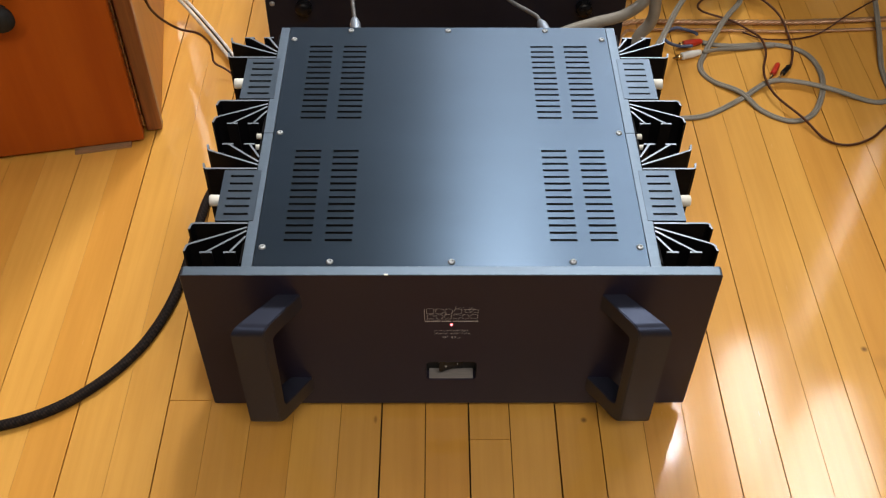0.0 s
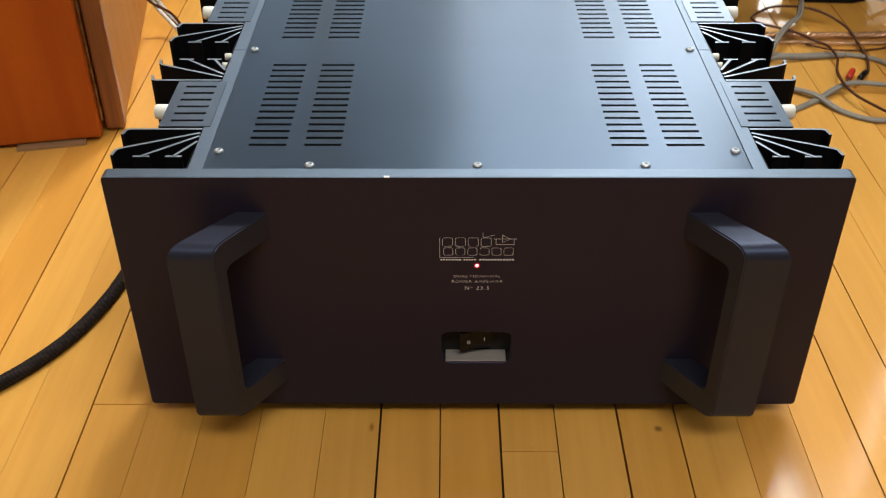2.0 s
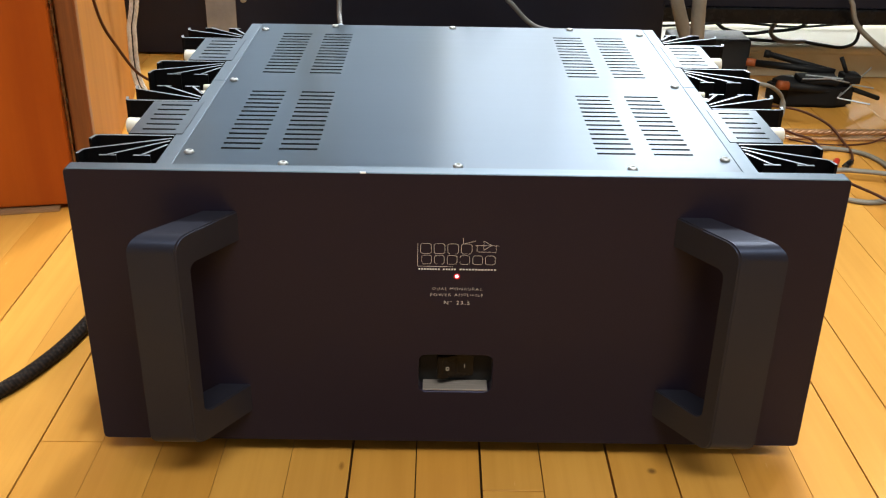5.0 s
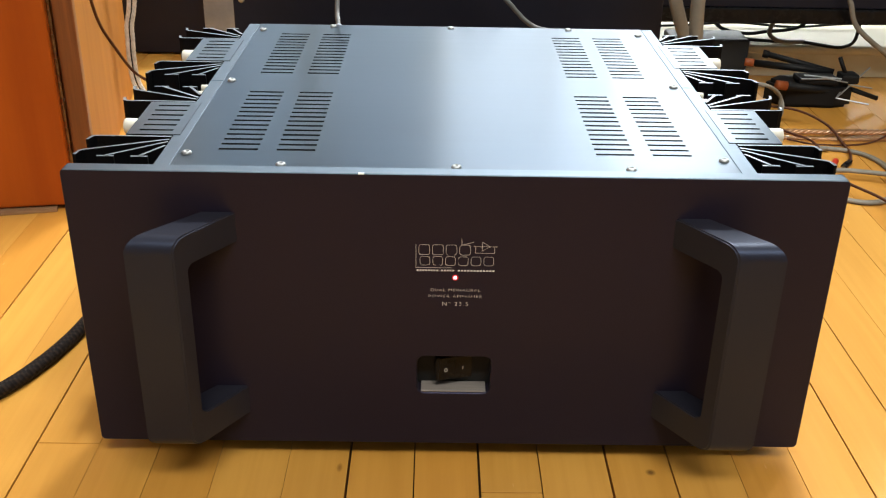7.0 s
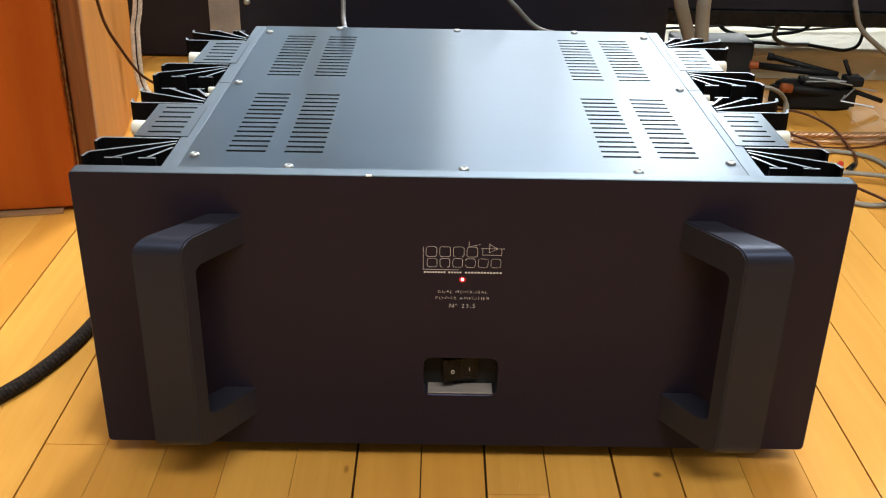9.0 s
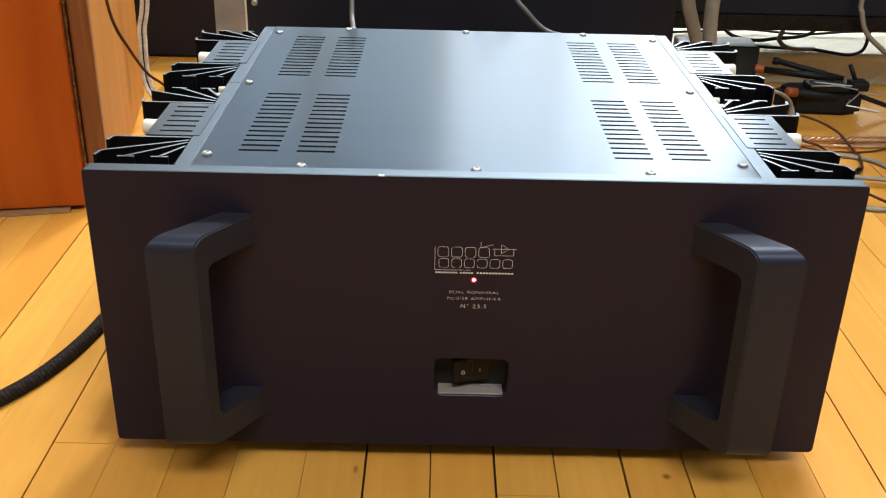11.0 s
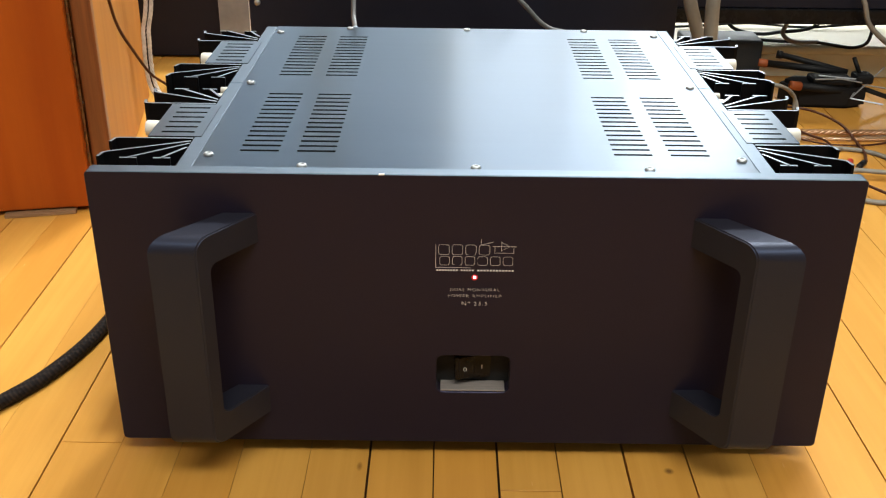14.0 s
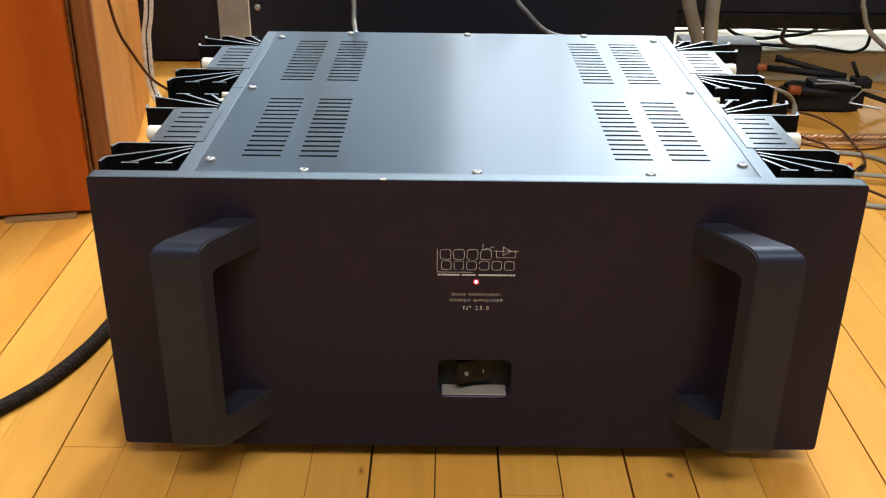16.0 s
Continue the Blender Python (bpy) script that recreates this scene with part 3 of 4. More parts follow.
runs = [[(-0.0246, 0.1510), (-0.0246, 0.1670)], [(-0.0246, 0.1510), (-0.0020, 0.1510)]]
for i, sides in enumerate(("abcda", "abcda", "dabc", "abcda")):
    runs.append(arch(-0.0228 + 0.0086 * i, -0.0160 + 0.0086 * i, 0.1602, 0.1672, sides))
for i, sides in enumerate(("abcda", "dabc", "abcda", "abcd", "abcda", "abcda")):
    runs.append(arch(-0.0220 + 0.0081 * i, -0.0158 + 0.0081 * i, 0.1528, 0.1590, sides))
runs += [[(0.0042, 0.1672), (0.0042, 0.1712)], [(0.0042, 0.1672), (0.0118, 0.1694)], [(0.0118, 0.1663), (0.0268, 0.1663)], [(0.0172, 0.1632), (0.0172, 0.1694), (0.0222, 0.1663), (0.0172, 0.1632)],
         [(0.0130, 0.1663), (0.0130, 0.1617), (0.0250, 0.1617), (0.0250, 0.1663)]]
part("emblem", strokes(runs, 0.00022), INK, panel, "thin silver line emblem of rounded boxes and a triangle")
bars = []
for a, b, count in ((-0.0240, -0.0098, 8), (-0.0084, 0.0004, 5), (0.0022, 0.0262, 12)):
    step = (b - a) / count
    for k in range(count):
        bars.append(box((a + k * step, -0.0004, 0.1486), (a + (k + 0.62) * step, -0.0002, 0.1496)))
part("printed_bar", merge(*bars), INK, panel)
letters("DUAL MONAURAL", 0.0020, (0.0010, 0.1350), 0.0318, INK, panel)
letters("POWER AMPLIFIER", 0.0020, (0.0010, 0.1305), 0.0345, INK, panel)
letters("Nº 23.5", 0.0027, (0.0010, 0.1248), 0.0165, INK, panel, -0.016)


def handle(side):
    """A slanted pull: a U of flat bar that leans outward from the panel."""
    depth, wid0, wid1 = 0.0420, 0.0220, 0.0295
    z0, z1, arm, bar, r, ri = 0.0375, 0.1875, 0.0220, 0.0090, 0.0095, 0.0045
    pts = [(0, z1)]
    for k in range(6):
        w = radians(90 - 90 * k / 5)
        pts.append((depth - r + r * math.cos(w), z1 - r + r * math.sin(w)))
    for k in range(6):
        w = radians(-90 * k / 5)
        pts.append((depth - r + r * math.cos(w), z0 + r + r * math.sin(w)))
    pts.append((0, z0))
    pts.append((0, z0 + arm))
    e = depth - bar
    for k in range(5):
        w = radians(-90 + 90 * k / 4)
        pts.append((e - ri + ri * math.cos(w), z0 + arm + ri + ri * math.sin(w)))
    for k in range(5):
        w = radians(90 * k / 4)
        pts.append((e - ri + ri * math.cos(w), z1 - arm + 0.0015 - ri + ri * math.sin(w)))
    pts.append((0, z1 - arm + 0.0015))
    bm = bmesh.new()
    a, b = [], []
    for s, z in pts:
        f = s / depth
        inner = 0.1370 + 0.0295 * f
        a.append(bm.verts.new((side * inner, -s, z)))
        b.append(bm.verts.new((side * (inner + wid0 + (wid1 - wid0) * f), -s, z)))
    fa, fb = bm.faces.new(a), bm.faces.new(b)
    n = len(pts)
    for i in range(n):
        bm.faces.new((a[i], a[(i + 1) % n], b[(i + 1) % n], b[i]))
    bmesh.ops.recalc_face_normals(bm, faces=bm.faces)
    rim = [ed for ed in bm.edges if (fa in ed.link_faces or fb in ed.link_faces) and min(v.co.y for v in ed.verts) < -0.0005]
    bmesh.ops.bevel(bm, geom=rim, offset=0.0009, segments=3, affect="EDGES")
    return bm


for side in (-1, 1):
    h = part("handle", handle(side), HANDLE, amp, "charcoal anodised slanted pull handle")
    for p in h.data.polygons:
        p.use_smooth = True
    h.data.set_sharp_from_angle(angle=radians(35))

# chassis, lid and rails
DEPTH = 0.3740
part("chassis", box((-0.1785, PT + 0.0032, 0.024), (0.1785, DEPTH, 0.1700), 0.0015), CHASSIS, amp)
ys = [PT + 0.0008]
for y0 in (0.0440, 0.2165):
    for k in range(14):
        y = y0 + 0.00935 * k
        ys += [y - 0.0015, y + 0.0015]
ys.append(DEPTH)
xs = [-0.1780, -0.1535, -0.1280, -0.1160, -0.0910, 0.0910, 0.1160, 0.1280, 0.1535, 0.1780]
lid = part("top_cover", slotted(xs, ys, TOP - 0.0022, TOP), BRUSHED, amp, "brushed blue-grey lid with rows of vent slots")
# slot walls, edges and underside in chassis black: painted shade in the slots
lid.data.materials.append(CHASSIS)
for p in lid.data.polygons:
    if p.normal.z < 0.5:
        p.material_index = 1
part("lid_flange", box((-0.1760, DEPTH - 0.0025, 0.1702), (0.1760, DEPTH - 0.0005, TOP - 0.0023)), CHASSIS, lid)
for x in (-0.1780, 0.1765):
    part("lid_flange", box((x, PT + 0.003, 0.1702), (x + 0.0015, DEPTH - 0.0005, TOP - 0.0023)), CHASSIS, lid)


def screw_mesh():
    return lathe([(0.0033, 0), (0.0033, 0.0006), (0.0029, 0.0013), (0.0023, 0.0017), (0.0016, 0.0019), (0.0015, 0.0004), (0, 0.0004)], 18)


seed_screw = None
for x, y in [(sx * 0.172, yy) for sx in (-1, 1) for yy in (0.035, 0.1925, 0.351)] + [(xx, yy) for xx in (-0.1095, 0.0, 0.1095) for yy in (0.0170, 0.3675)]:
    if seed_screw is None:
        seed_screw = part("screw", screw_mesh(), STEEL, lid, "", True)
        sc = seed_screw
    else:
        sc = new("screw", seed_screw.data)
        sc.parent = lid
    sc.matrix_local = pose(x, y, TOP, 0, 0, 37 * x * 1000 % 60)

for side in (-1, 1):
    a, b = sorted((side * 0.1786, side * 0.1885))
    for y0, y1 in ((PT + 0.0004, 0.1928), (0.1934, DEPTH)):
        part("side_rail", box((a, y0, 0.030), (b, y1, TOP - 0.0002), 0.0003, 1), EDGE, amp, "satin grey heat sink back plate")


def fin_outline(pts, w):
    """A bent flat bar: offsets a broken line by half its thickness."""
    left, right = [], []
    for i, p in enumerate(pts):
        p = Vector(p)
        d0 = (p - Vector(pts[i - 1])).normalized() if i else None
        d1 = (Vector(pts[i + 1]) - p).normalized() if i + 1 < len(pts) else None
        d = ((d0 or d1) + (d1 or d0)).normalized()
        nrm = Vector((-d.y, d.x)) * (w / 2) / max(0.5, d.dot(d1 or d0))
        left.append(p + nrm), right.append(p - nrm)
    return [(v.x, v.y) for v in left + right[::-1]]


def heat_sink(side, yc):
    """Fans of fins either side of a slotted cover; mirrored about yc."""
    ob = part("heat_sink", box((side * 0.1888 if side > 0 else -0.1915, yc - 0.084, 0.034), (0.1915 if side > 0 else side * 0.1888, yc + 0.084, TOP - 0.004)), FIN, amp, "black anodised heat sink with fanned fins")
    half = [
        ([(0.1890, 0.0372), (0.2385, 0.0372), (0.2410, 0.0384), (0.2425, 0.0450)], 0.0020),
        ([(0.1890, 0.0425), (0.2390, 0.0635), (0.2412, 0.0655), (0.2425, 0.0725)], 0.0020),
        ([(0.1890, 0.0470), (0.2225, 0.0735)], 0.0020),
        ([(0.1890, 0.0540), (0.2010, 0.0735)], 0.0020)]
    for m in (-1, 1):
        for i, (run, w) in enumerate(half):
            pts = [(side * x, yc + m * y) for x, y in run]
            bm = prism(fin_outline(pts, w), 0.034, TOP)
            if i > 1:
                x, y = pts[-1]
                bm = merge(bm, box((x - 0.0055, y - 0.0010, 0.034), (x + 0.0055, y + 0.0010, TOP - 0.0003)))
            f = part("fin", bm, FIN, ob)
            f.data.materials.append(FIN_EDGE)
            for p in f.data.polygons:
                if p.normal.z > 0.9 and p.center.z > 0.2:
                    p.material_index = 1
    # slotted cover between the two fans
    xa, xb = 0.1840, 0.2200
    cys = [yc - 0.0342]
    for k in range(6):
        y = yc - 0.0258 + 0.01032 * k
        cys += [y - 0.0014, y + 0.0014]
    cys.append(yc + 0.0342)
    cxs = sorted(side * x for x in (xa, 0.1905, 0.2130, xb))
    plate = slotted(cxs, cys, TOP - 0.0010, TOP + 0.0003)
    cov = part("vent_cover", plate, COVER, ob, "grey slotted transistor cover")
    # same painted shade for the cover's slot walls
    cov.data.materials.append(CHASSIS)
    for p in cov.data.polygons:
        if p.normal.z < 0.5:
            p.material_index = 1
    lo, hi = sorted((side * 0.1895, side * 0.2196))
    part("cover_box", box((lo, yc - 0.0338, 0.060), (hi, yc + 0.0338, TOP - 0.022)), CHASSIS, ob)
    lo, hi = sorted((side * 0.2188, side * 0.2198))
    part("cover_flange", box((lo, yc - 0.0338, TOP - 0.022), (hi, yc + 0.0338, TOP - 0.0011)), CHASSIS, ob)
    part("end_cap", lathe([(0, 0), (0.0048, 0), (0.0054, 0.0006), (0.0056, 0.0090), (0.0050, 0.0102), (0.0020, 0.0106), (0, 0.0106)], 18, pose(side * 0.2200, yc - 0.0015, 0.2065, 0, side * 90, 0)), NYLON, ob, "white nylon end cap", True)
    return ob


for side in (-1, 1):
    for yc in (0.1030, 0.2815):
        sink = heat_sink(side, yc)
        dy = 0.0765 if yc < 0.2 else -0.0855
        part("spacer", lathe([(0, 0), (0.0026, 0), (0.0028, 0.0004), (0.0028, 0.0050), (0, 0.0052)], 14, pose(side * 0.1917, yc + dy, 0.2050, 0, side * 90, 0)), NYLON, sink, "white nylon spacer", True)

for x in (-0.165, 0.165):
    for y in (0.045, 0.335):
        part("foot", lathe([(0, 0), (0.0150, 0), (0.0165, 0.0015), (0.0165, 0.0200), (0.0150, 0.0242), (0, 0.0242)], 20, pose(x, y, 0)), RUBBER, amp, "", True)

# ---- cables at the amplifier ----


def cable(name, pts, r, mat, label, seg=10, steps=12):
    ob = part(name, tube(spline(pts, steps), r, seg), mat, None, "", True)
    return tagged(ob, label, "cable")


cable("power_cable", [(-0.175, 0.395, 0.070), (-0.215, 0.425, 0.040), (-0.262, 0.395, 0.010), (-0.2930, 0.3200, 0.0059), (-0.3010, 0.2500, 0.0059), (-0.3035, 0.2000, 0.0059), (-0.3075, 0.1655, 0.0059),
                      (-0.3130, 0.1360, 0.0059), (-0.3220, 0.1060, 0.0059), (-0.3345, 0.0770, 0.0059), (-0.3560, 0.0450, 0.0059), (-0.3810, 0.0190, 0.0059), (-0.4060, 0.0000, 0.0059), (-0.4320, -0.0130, 0.0059), (-0.4600, -0.0225, 0.0059), (-0.5592, -0.0510, 0.0059), (-0.7192, -0.0710, 0.0059)],
      0.0057, BRAID, "black braided power cable lying on the floor", 14)


def twin(pts, steps, r, off):
    """Two jackets side by side, as a flat pair."""
    line = spline(pts, steps)
    sides = []
    for i in range(len(line)):
        t = line[min(i + 1, len(line) - 1)] - line[max(i - 1, 0)]
        n = Vector((t.y, -t.x, 0))
        sides.append(n.normalized() * off if n.length > 1e-6 else Vector((off, 0, 0)))
    down = Vector((0, 0, -0.0010))
    return merge(tube([p + d + down for p, d in zip(line, sides)], r, 8), tube([p - d + down for p, d in zip(line, sides)], r, 8))


def signal_lead(pts):
    ob = thing("signal_lead", "thin grey signal cable with a grey metal plug", "cable", group="signal leads")
    part("lead", tube(spline(pts, 10), 0.0024, 8), LEAD_CABLE, ob, "", True)
    a, b = Vector(pts[0]), Vector(pts[1])
    m = (b - a).to_track_quat("Z", "Y").to_matrix().to_4x4()
    m.translation = a - 0.024 * (b - a).normalized()
    part("plug", lathe([(0, 0), (0.0060, 0), (0.0062, 0.0010), (0.0062, 0.0180), (0.0050, 0.0220), (0.0036, 0.0260), (0, 0.0262)], 16, m), GREY_METAL, ob, "grey metal plug", True)


signal_lead([(-0.108, 0.402, 0.203), (-0.110, 0.418, 0.206), (-0.112, 0.434, 0.210), (-0.113, 0.448, 0.226), (-0.115, 0.462, 0.248), (-0.117, 0.490, 0.268), (-0.118, 0.560, 0.270), (-0.118, 0.620, 0.2535)])
signal_lead([(0.108, 0.402, 0.200), (0.105, 0.414, 0.1995), (0.097, 0.428, 0.1970), (0.086, 0.438, 0.1975), (0.076, 0.440, 0.2030), (0.068, 0.441, 0.2105), (0.0605, 0.442, 0.2185), (0.053, 0.444, 0.2260), (0.042, 0.456, 0.2440), (0.028, 0.495, 0.2660), (0.020, 0.560, 0.2700), (0.020, 0.620, 0.2535)])

cable("grey_hose_cable", [(0.195, 0.385, 0.060), (0.212, 0.425, 0.090), (0.232, 0.438, 0.150), (0.2440, 0.440, 0.170), (0.2480, 0.440, 0.186), (0.2470, 0.440, 0.206), (0.2465, 0.441, 0.230), (0.252, 0.450, 0.255), (0.275, 0.500, 0.268), (0.320, 0.640, 0.275), (0.365, 0.790, 0.315), (0.375, 0.860, 0.345), (0.380, 0.900, 0.3375)], 0.0072, GREY_CABLE, "thick grey cable rising behind the amplifier", 12)
cable("grey_hose_cable", [(0.060, 0.386, 0.120), (0.100, 0.415, 0.150), (0.140, 0.440, 0.158), (0.181, 0.460, 0.159), (0.217, 0.475, 0.159), (0.243, 0.495, 0.162), (0.2515, 0.501, 0.172), (0.2475, 0.501, 0.185), (0.243, 0.500, 0.197), (0.237, 0.500, 0.215), (0.233, 0.506, 0.240), (0.245, 0.560, 0.262), (0.285, 0.700, 0.280), (0.325, 0.800, 0.315), (0.340, 0.860, 0.345), (0.345, 0.900, 0.3375)], 0.0072, GREY_CABLE, "thick grey cable looping behind the amplifier", 12)


def twisted(name, pts, r, off, pitch, mat, label, steps=40, count=4):
    ob = thing(name, label, "cable", at=pts[0])
    line = [p - Vector(pts[0]) for p in spline(pts, steps)]
    for k in range(count):
        part("conductor", tube(strand(line, off, pitch, 2 * k * math.pi / count), r, 6), mat, ob, "", True)
    return ob


twisted("speaker_cable", [(0.205, 0.380, 0.060), (0.235, 0.470, 0.030), (0.250, 0.640, 0.012), (0.275, 0.679, 0.007), (0.350, 0.682, 0.006), (0.430, 0.682, 0.006), (0.520, 0.682, 0.006), (0.660, 0.691, 0.006), (0.85, 0.70, 0.006), (1.20, 0.72, 0.006)], 0.0021, 0.0022, 0.034, COPPER, "twisted copper speaker cable in a clear jacket on the floor")
twisted("speaker_cable", [(0.190, 0.380, 0.050), (0.225, 0.490, 0.018), (0.258, 0.640, 0.008), (0.290, 0.664, 0.004), (0.360, 0.665, 0.004), (0.430, 0.664, 0.004), (0.515, 0.662, 0.004), (0.660, 0.670, 0.004), (0.85, 0.686, 0.004), (1.20, 0.71, 0.004)], 0.0013, 0.0013, 0.024, COPPER, "thin twisted copper speaker cable in a clear jacket on the floor")
# the bundle beside the cabinet: along the floor, then up
BUNDLE = [(-0.190, 0.380, 0.060), (-0.235, 0.470, 0.020), (-0.275, 0.540, 0.010), (-0.306, 0.592, 0.010), (-0.330, 0.630, 0.011), (-0.354, 0.664, 0.014), (-0.376, 0.690, 0.022), (-0.393, 0.700, 0.038), (-0.401, 0.702, 0.056),
          (-0.403, 0.703, 0.085), (-0.402, 0.703, 0.107), (-0.401, 0.703, 0.126), (-0.394, 0.704, 0.162), (-0.388, 0.705, 0.26), (-0.384, 0.71, 0.40)]
for off in (-0.0036, 0.0036):
    twisted("speaker_cable", [(x + 0.8 * off, y + 0.6 * off, z) for x, y, z in BUNDLE], 0.0014, 0.0014, 0.024, TINNED, "twisted silvery speaker cable in a clear jacket hanging beside the cabinet")
cable("black_wire", [(x - 0.0005, y + 0.0030, z + 0.0008) for x, y, z in BUNDLE], 0.0014, RUBBER, "thin black wire hanging with the speaker cables", 8)
cable("thin_wire", [(-0.200, 0.378, 0.060), (-0.245, 0.450, 0.020), (-0.280, 0.530, 0.008), (-0.305, 0.554, 0.014), (-0.322, 0.560, 0.022), (-0.325, 0.568, 0.034), (-0.322, 0.552, 0.062), (-0.323, 0.510, 0.107), (-0.336, 0.482, 0.133), (-0.342, 0.445, 0.171), (-0.346, 0.425, 0.197), (-0.343, 0.398, 0.231), (-0.338, 0.36, 0.30), (-0.34, 0.35, 0.42)], 0.0016, BROWN_CABLE, "thin dark brown wire hanging in front of the cabinet", 8)

# ---- wooden cabinet ----
cab = thing("wooden_cabinet", "orange varnished plywood cabinet with a hinged door on the floor", "cabinet", at=(-0.378, 0.440, 0.0), turn=9.3)
CH = 0.62
part("side_panel", box((-0.018, 0.016, 0.004), (0.0, 0.372, CH), 0.0015), SIDE_WOOD, cab, "honey coloured plywood side")
part("post", box((-0.0185, -0.0020, 0.004), (0.0024, 0.0158, CH), 0.004, 3), POST_WOOD, cab, "brown varnished corner post")
part("back_panel", box((-0.60, 0.358, 0.004), (-0.0185, 0.372, CH)), SIDE_WOOD, cab)
part("top_panel", box((-0.60, 0.0165, CH + 0.0005), (0.0012, 0.372, CH + 0.018), 0.002), SIDE_WOOD, cab)
part("far_side_panel", box((-0.60, 0.0165, 0.004), (-0.582, 0.3575, CH)), SIDE_WOOD, cab)
door = part("door", box((-0.60, -0.0205, 0.0055), (-0.0215, 0.0020, CH), 0.003, 3), DOOR_WOOD, cab, "orange red varnished door")
door.matrix_local = Matrix.Translation((-0.0200, 0, 0)) @ pose(0, 0, 0, 0, 0, 1.6) @ Matrix.Translation((0.0200, 0, 0))
hinge = part("hinge", box((-0.0208, -0.0060, 0.018), (-0.0192, -0.0010, CH - 0.01)), POST_WOOD, door, "worn brass piano hinge")
knuckle = lathe([(0, 0), (0.0017, 0), (0.0017, 0.0175), (0, 0.0175)], 8, pose(-0.0200, -0.0070, 0))
first = part("hinge_knuckle", knuckle, BRASS, door)
first.location.z = 0.020
for k in range(1, 24):
    more = new("hinge_knuckle", first.data)
    more.parent = door
    more.location.z = 0.020 + 0.0245 * k
part("pull", lathe([(0.006, 0), (0.006, 0.012), (0.015, 0.016), (0.017, 0.022), (0.014, 0.027), (0, 0.029)], 20, pose(-0.137, -0.0205, 0.222, 90)), RUBBER, door, "dark round pull", True)
shim = thing("wooden_shim", "flat worn wooden shim under the cabinet door", "shim", at=(-0.447, 0.4035, 0.0), turn=12.5)
part("strip", box((-0.036, -0.0030, 0.0), (0.036, 0.0125, 0.0040), 0.001), PALE_WOOD, shim)

# ---- equipment behind ----
rear = thing("rack_unit", "black rack unit standing on the floor behind the amplifier", "audio unit")
RY = 0.60
part("face", box((-0.2475, RY, 0.006), (0.2475, RY + 0.005, 0.250), 0.0008, 1), SATIN_BLACK, rear)
part("case", box((-0.215, RY + 0.0055, 0.012), (0.215, RY + 0.30, 0.244), 0.002), SATIN_BLACK, rear)
for x in (-0.238,):
    for z in (0.092, 0.184):
        part("rack_screw", lathe([(0.0038, 0), (0.0036, 0.0012), (0.0022, 0.0022), (0, 0.0024)], 14, pose(x, RY, z, 90)), STEEL, rear, "", True)
for x in (-0.195, 0.19):
    part("dial", lathe([(0.011, 0), (0.011, 0.010), (0.009, 0.013), (0, 0.013)], 20, pose(x, RY, 0.088, 90)), GLOSS_BLACK, rear, "", True)
part("printed_bar", merge(box((-0.185, RY - 0.0004, 0.106), (-0.105, RY - 0.0001, 0.109)), box((-0.095, RY - 0.0004, 0.106), (-0.075, RY - 0.0001, 0.109))), INK, rear)
for x in (-0.19, 0.19):
    for y in (0.03, 0.26):
        part("foot", lathe([(0, 0), (0.012, 0), (0.012, 0.0118), (0, 0.0118)], 14, pose(x, RY + y, 0.0002)), RUBBER, rear, "", True)

loud = thing("black_cabinet", "plain black loudspeaker box on the floor", "loudspeaker", at=(-0.47, 1.02, 0))
part("body", box((-0.14, 0.0125, 0.0), (0.12, 0.24, 0.24), 0.003), SATIN_BLACK, loud)
part("front_baffle", box((-0.138, 0, 0.003), (0.118, 0.0122, 0.238), 0.003), SATIN_BLACK, loud)
up = thing("metal_upright", "grey sheet metal upright standing behind the rack unit", "upright", at=(-0.342, 0.97, 0))
part("sheet", prism([(-0.024, 0), (0.022, 0), (0.022, 0.016), (0.020, 0.016), (0.020, 0.002), (-0.024, 0.002)], 0.0, 0.42), GREY_METAL, up)
part("base_plate", box((-0.030, -0.006, 0.0), (0.028, 0.040, 0.003)), GREY_METAL, up)

bench = thing("media_bench", "long black media bench with an open base and added unseen shade blocks", "bench", at=(0.235, 0.85, 0))
part("front_rail", box((0, 0.004, 0.128), (1.30, 0.045, 0.310), 0.0015), SATIN_BLACK, bench)
part("lower_lip", box((0, 0, 0.106), (1.30, 0.045, 0.1275), 0.0025), GLOSS_BLACK, bench)
# unseen strip added to block window reflections from below the bench
part("reflection_block", box((0, 0.0455, 0.112), (1.30, 0.135, 0.127), 0.002), SATIN_BLACK, bench)
part("shelf", box((0, 0.002, 0.3105), (1.30, 0.30, 0.329), 0.002), SATIN_BLACK, bench)
for x in (0.0, 1.24):
    part("leg", box((x + 0.004, 0.05, 0.0), (x + 0.056, 0.10, 0.1115), 0.002), SATIN_BLACK, bench)

# unseen black blocks added on the bench to shade the floor at the right
for x0, x1, top in ((0.255, 0.560, 1.00), (0.690, 1.300, 1.20)):
    upper = part("shade_block", box((x0, 0.006, 0.3295), (x1, 0.150, top), 0.003), SATIN_BLACK, bench)
    part("shade_block_front", box((x0 + 0.003, 0.0, 0.334), (x1 - 0.003, 0.0055, top - 0.004), 0.002), GLOSS_BLACK, upper)

plinth = thing("cream_plinth", "low cream painted plinth along the window wall", "plinth", at=(0.27, 0.955, 0))
part("body", box((0, 0, 0), (1.28, 0.42, 0.036), 0.002), CREAM, plinth)
part("top_board", box((-0.004, -0.006, 0.0362), (1.284, 0.42, 0.050), 0.006, 4), CREAM, plinth, "", True)

adapter = thing("power_adapter", "black power adapter box on the floor", "adapter", at=(0.385, 0.89, 0))
part("case", box((-0.055, 0, 0), (0.060, 0.060, 0.072), 0.004, 3), GREY_PLASTIC, adapter)

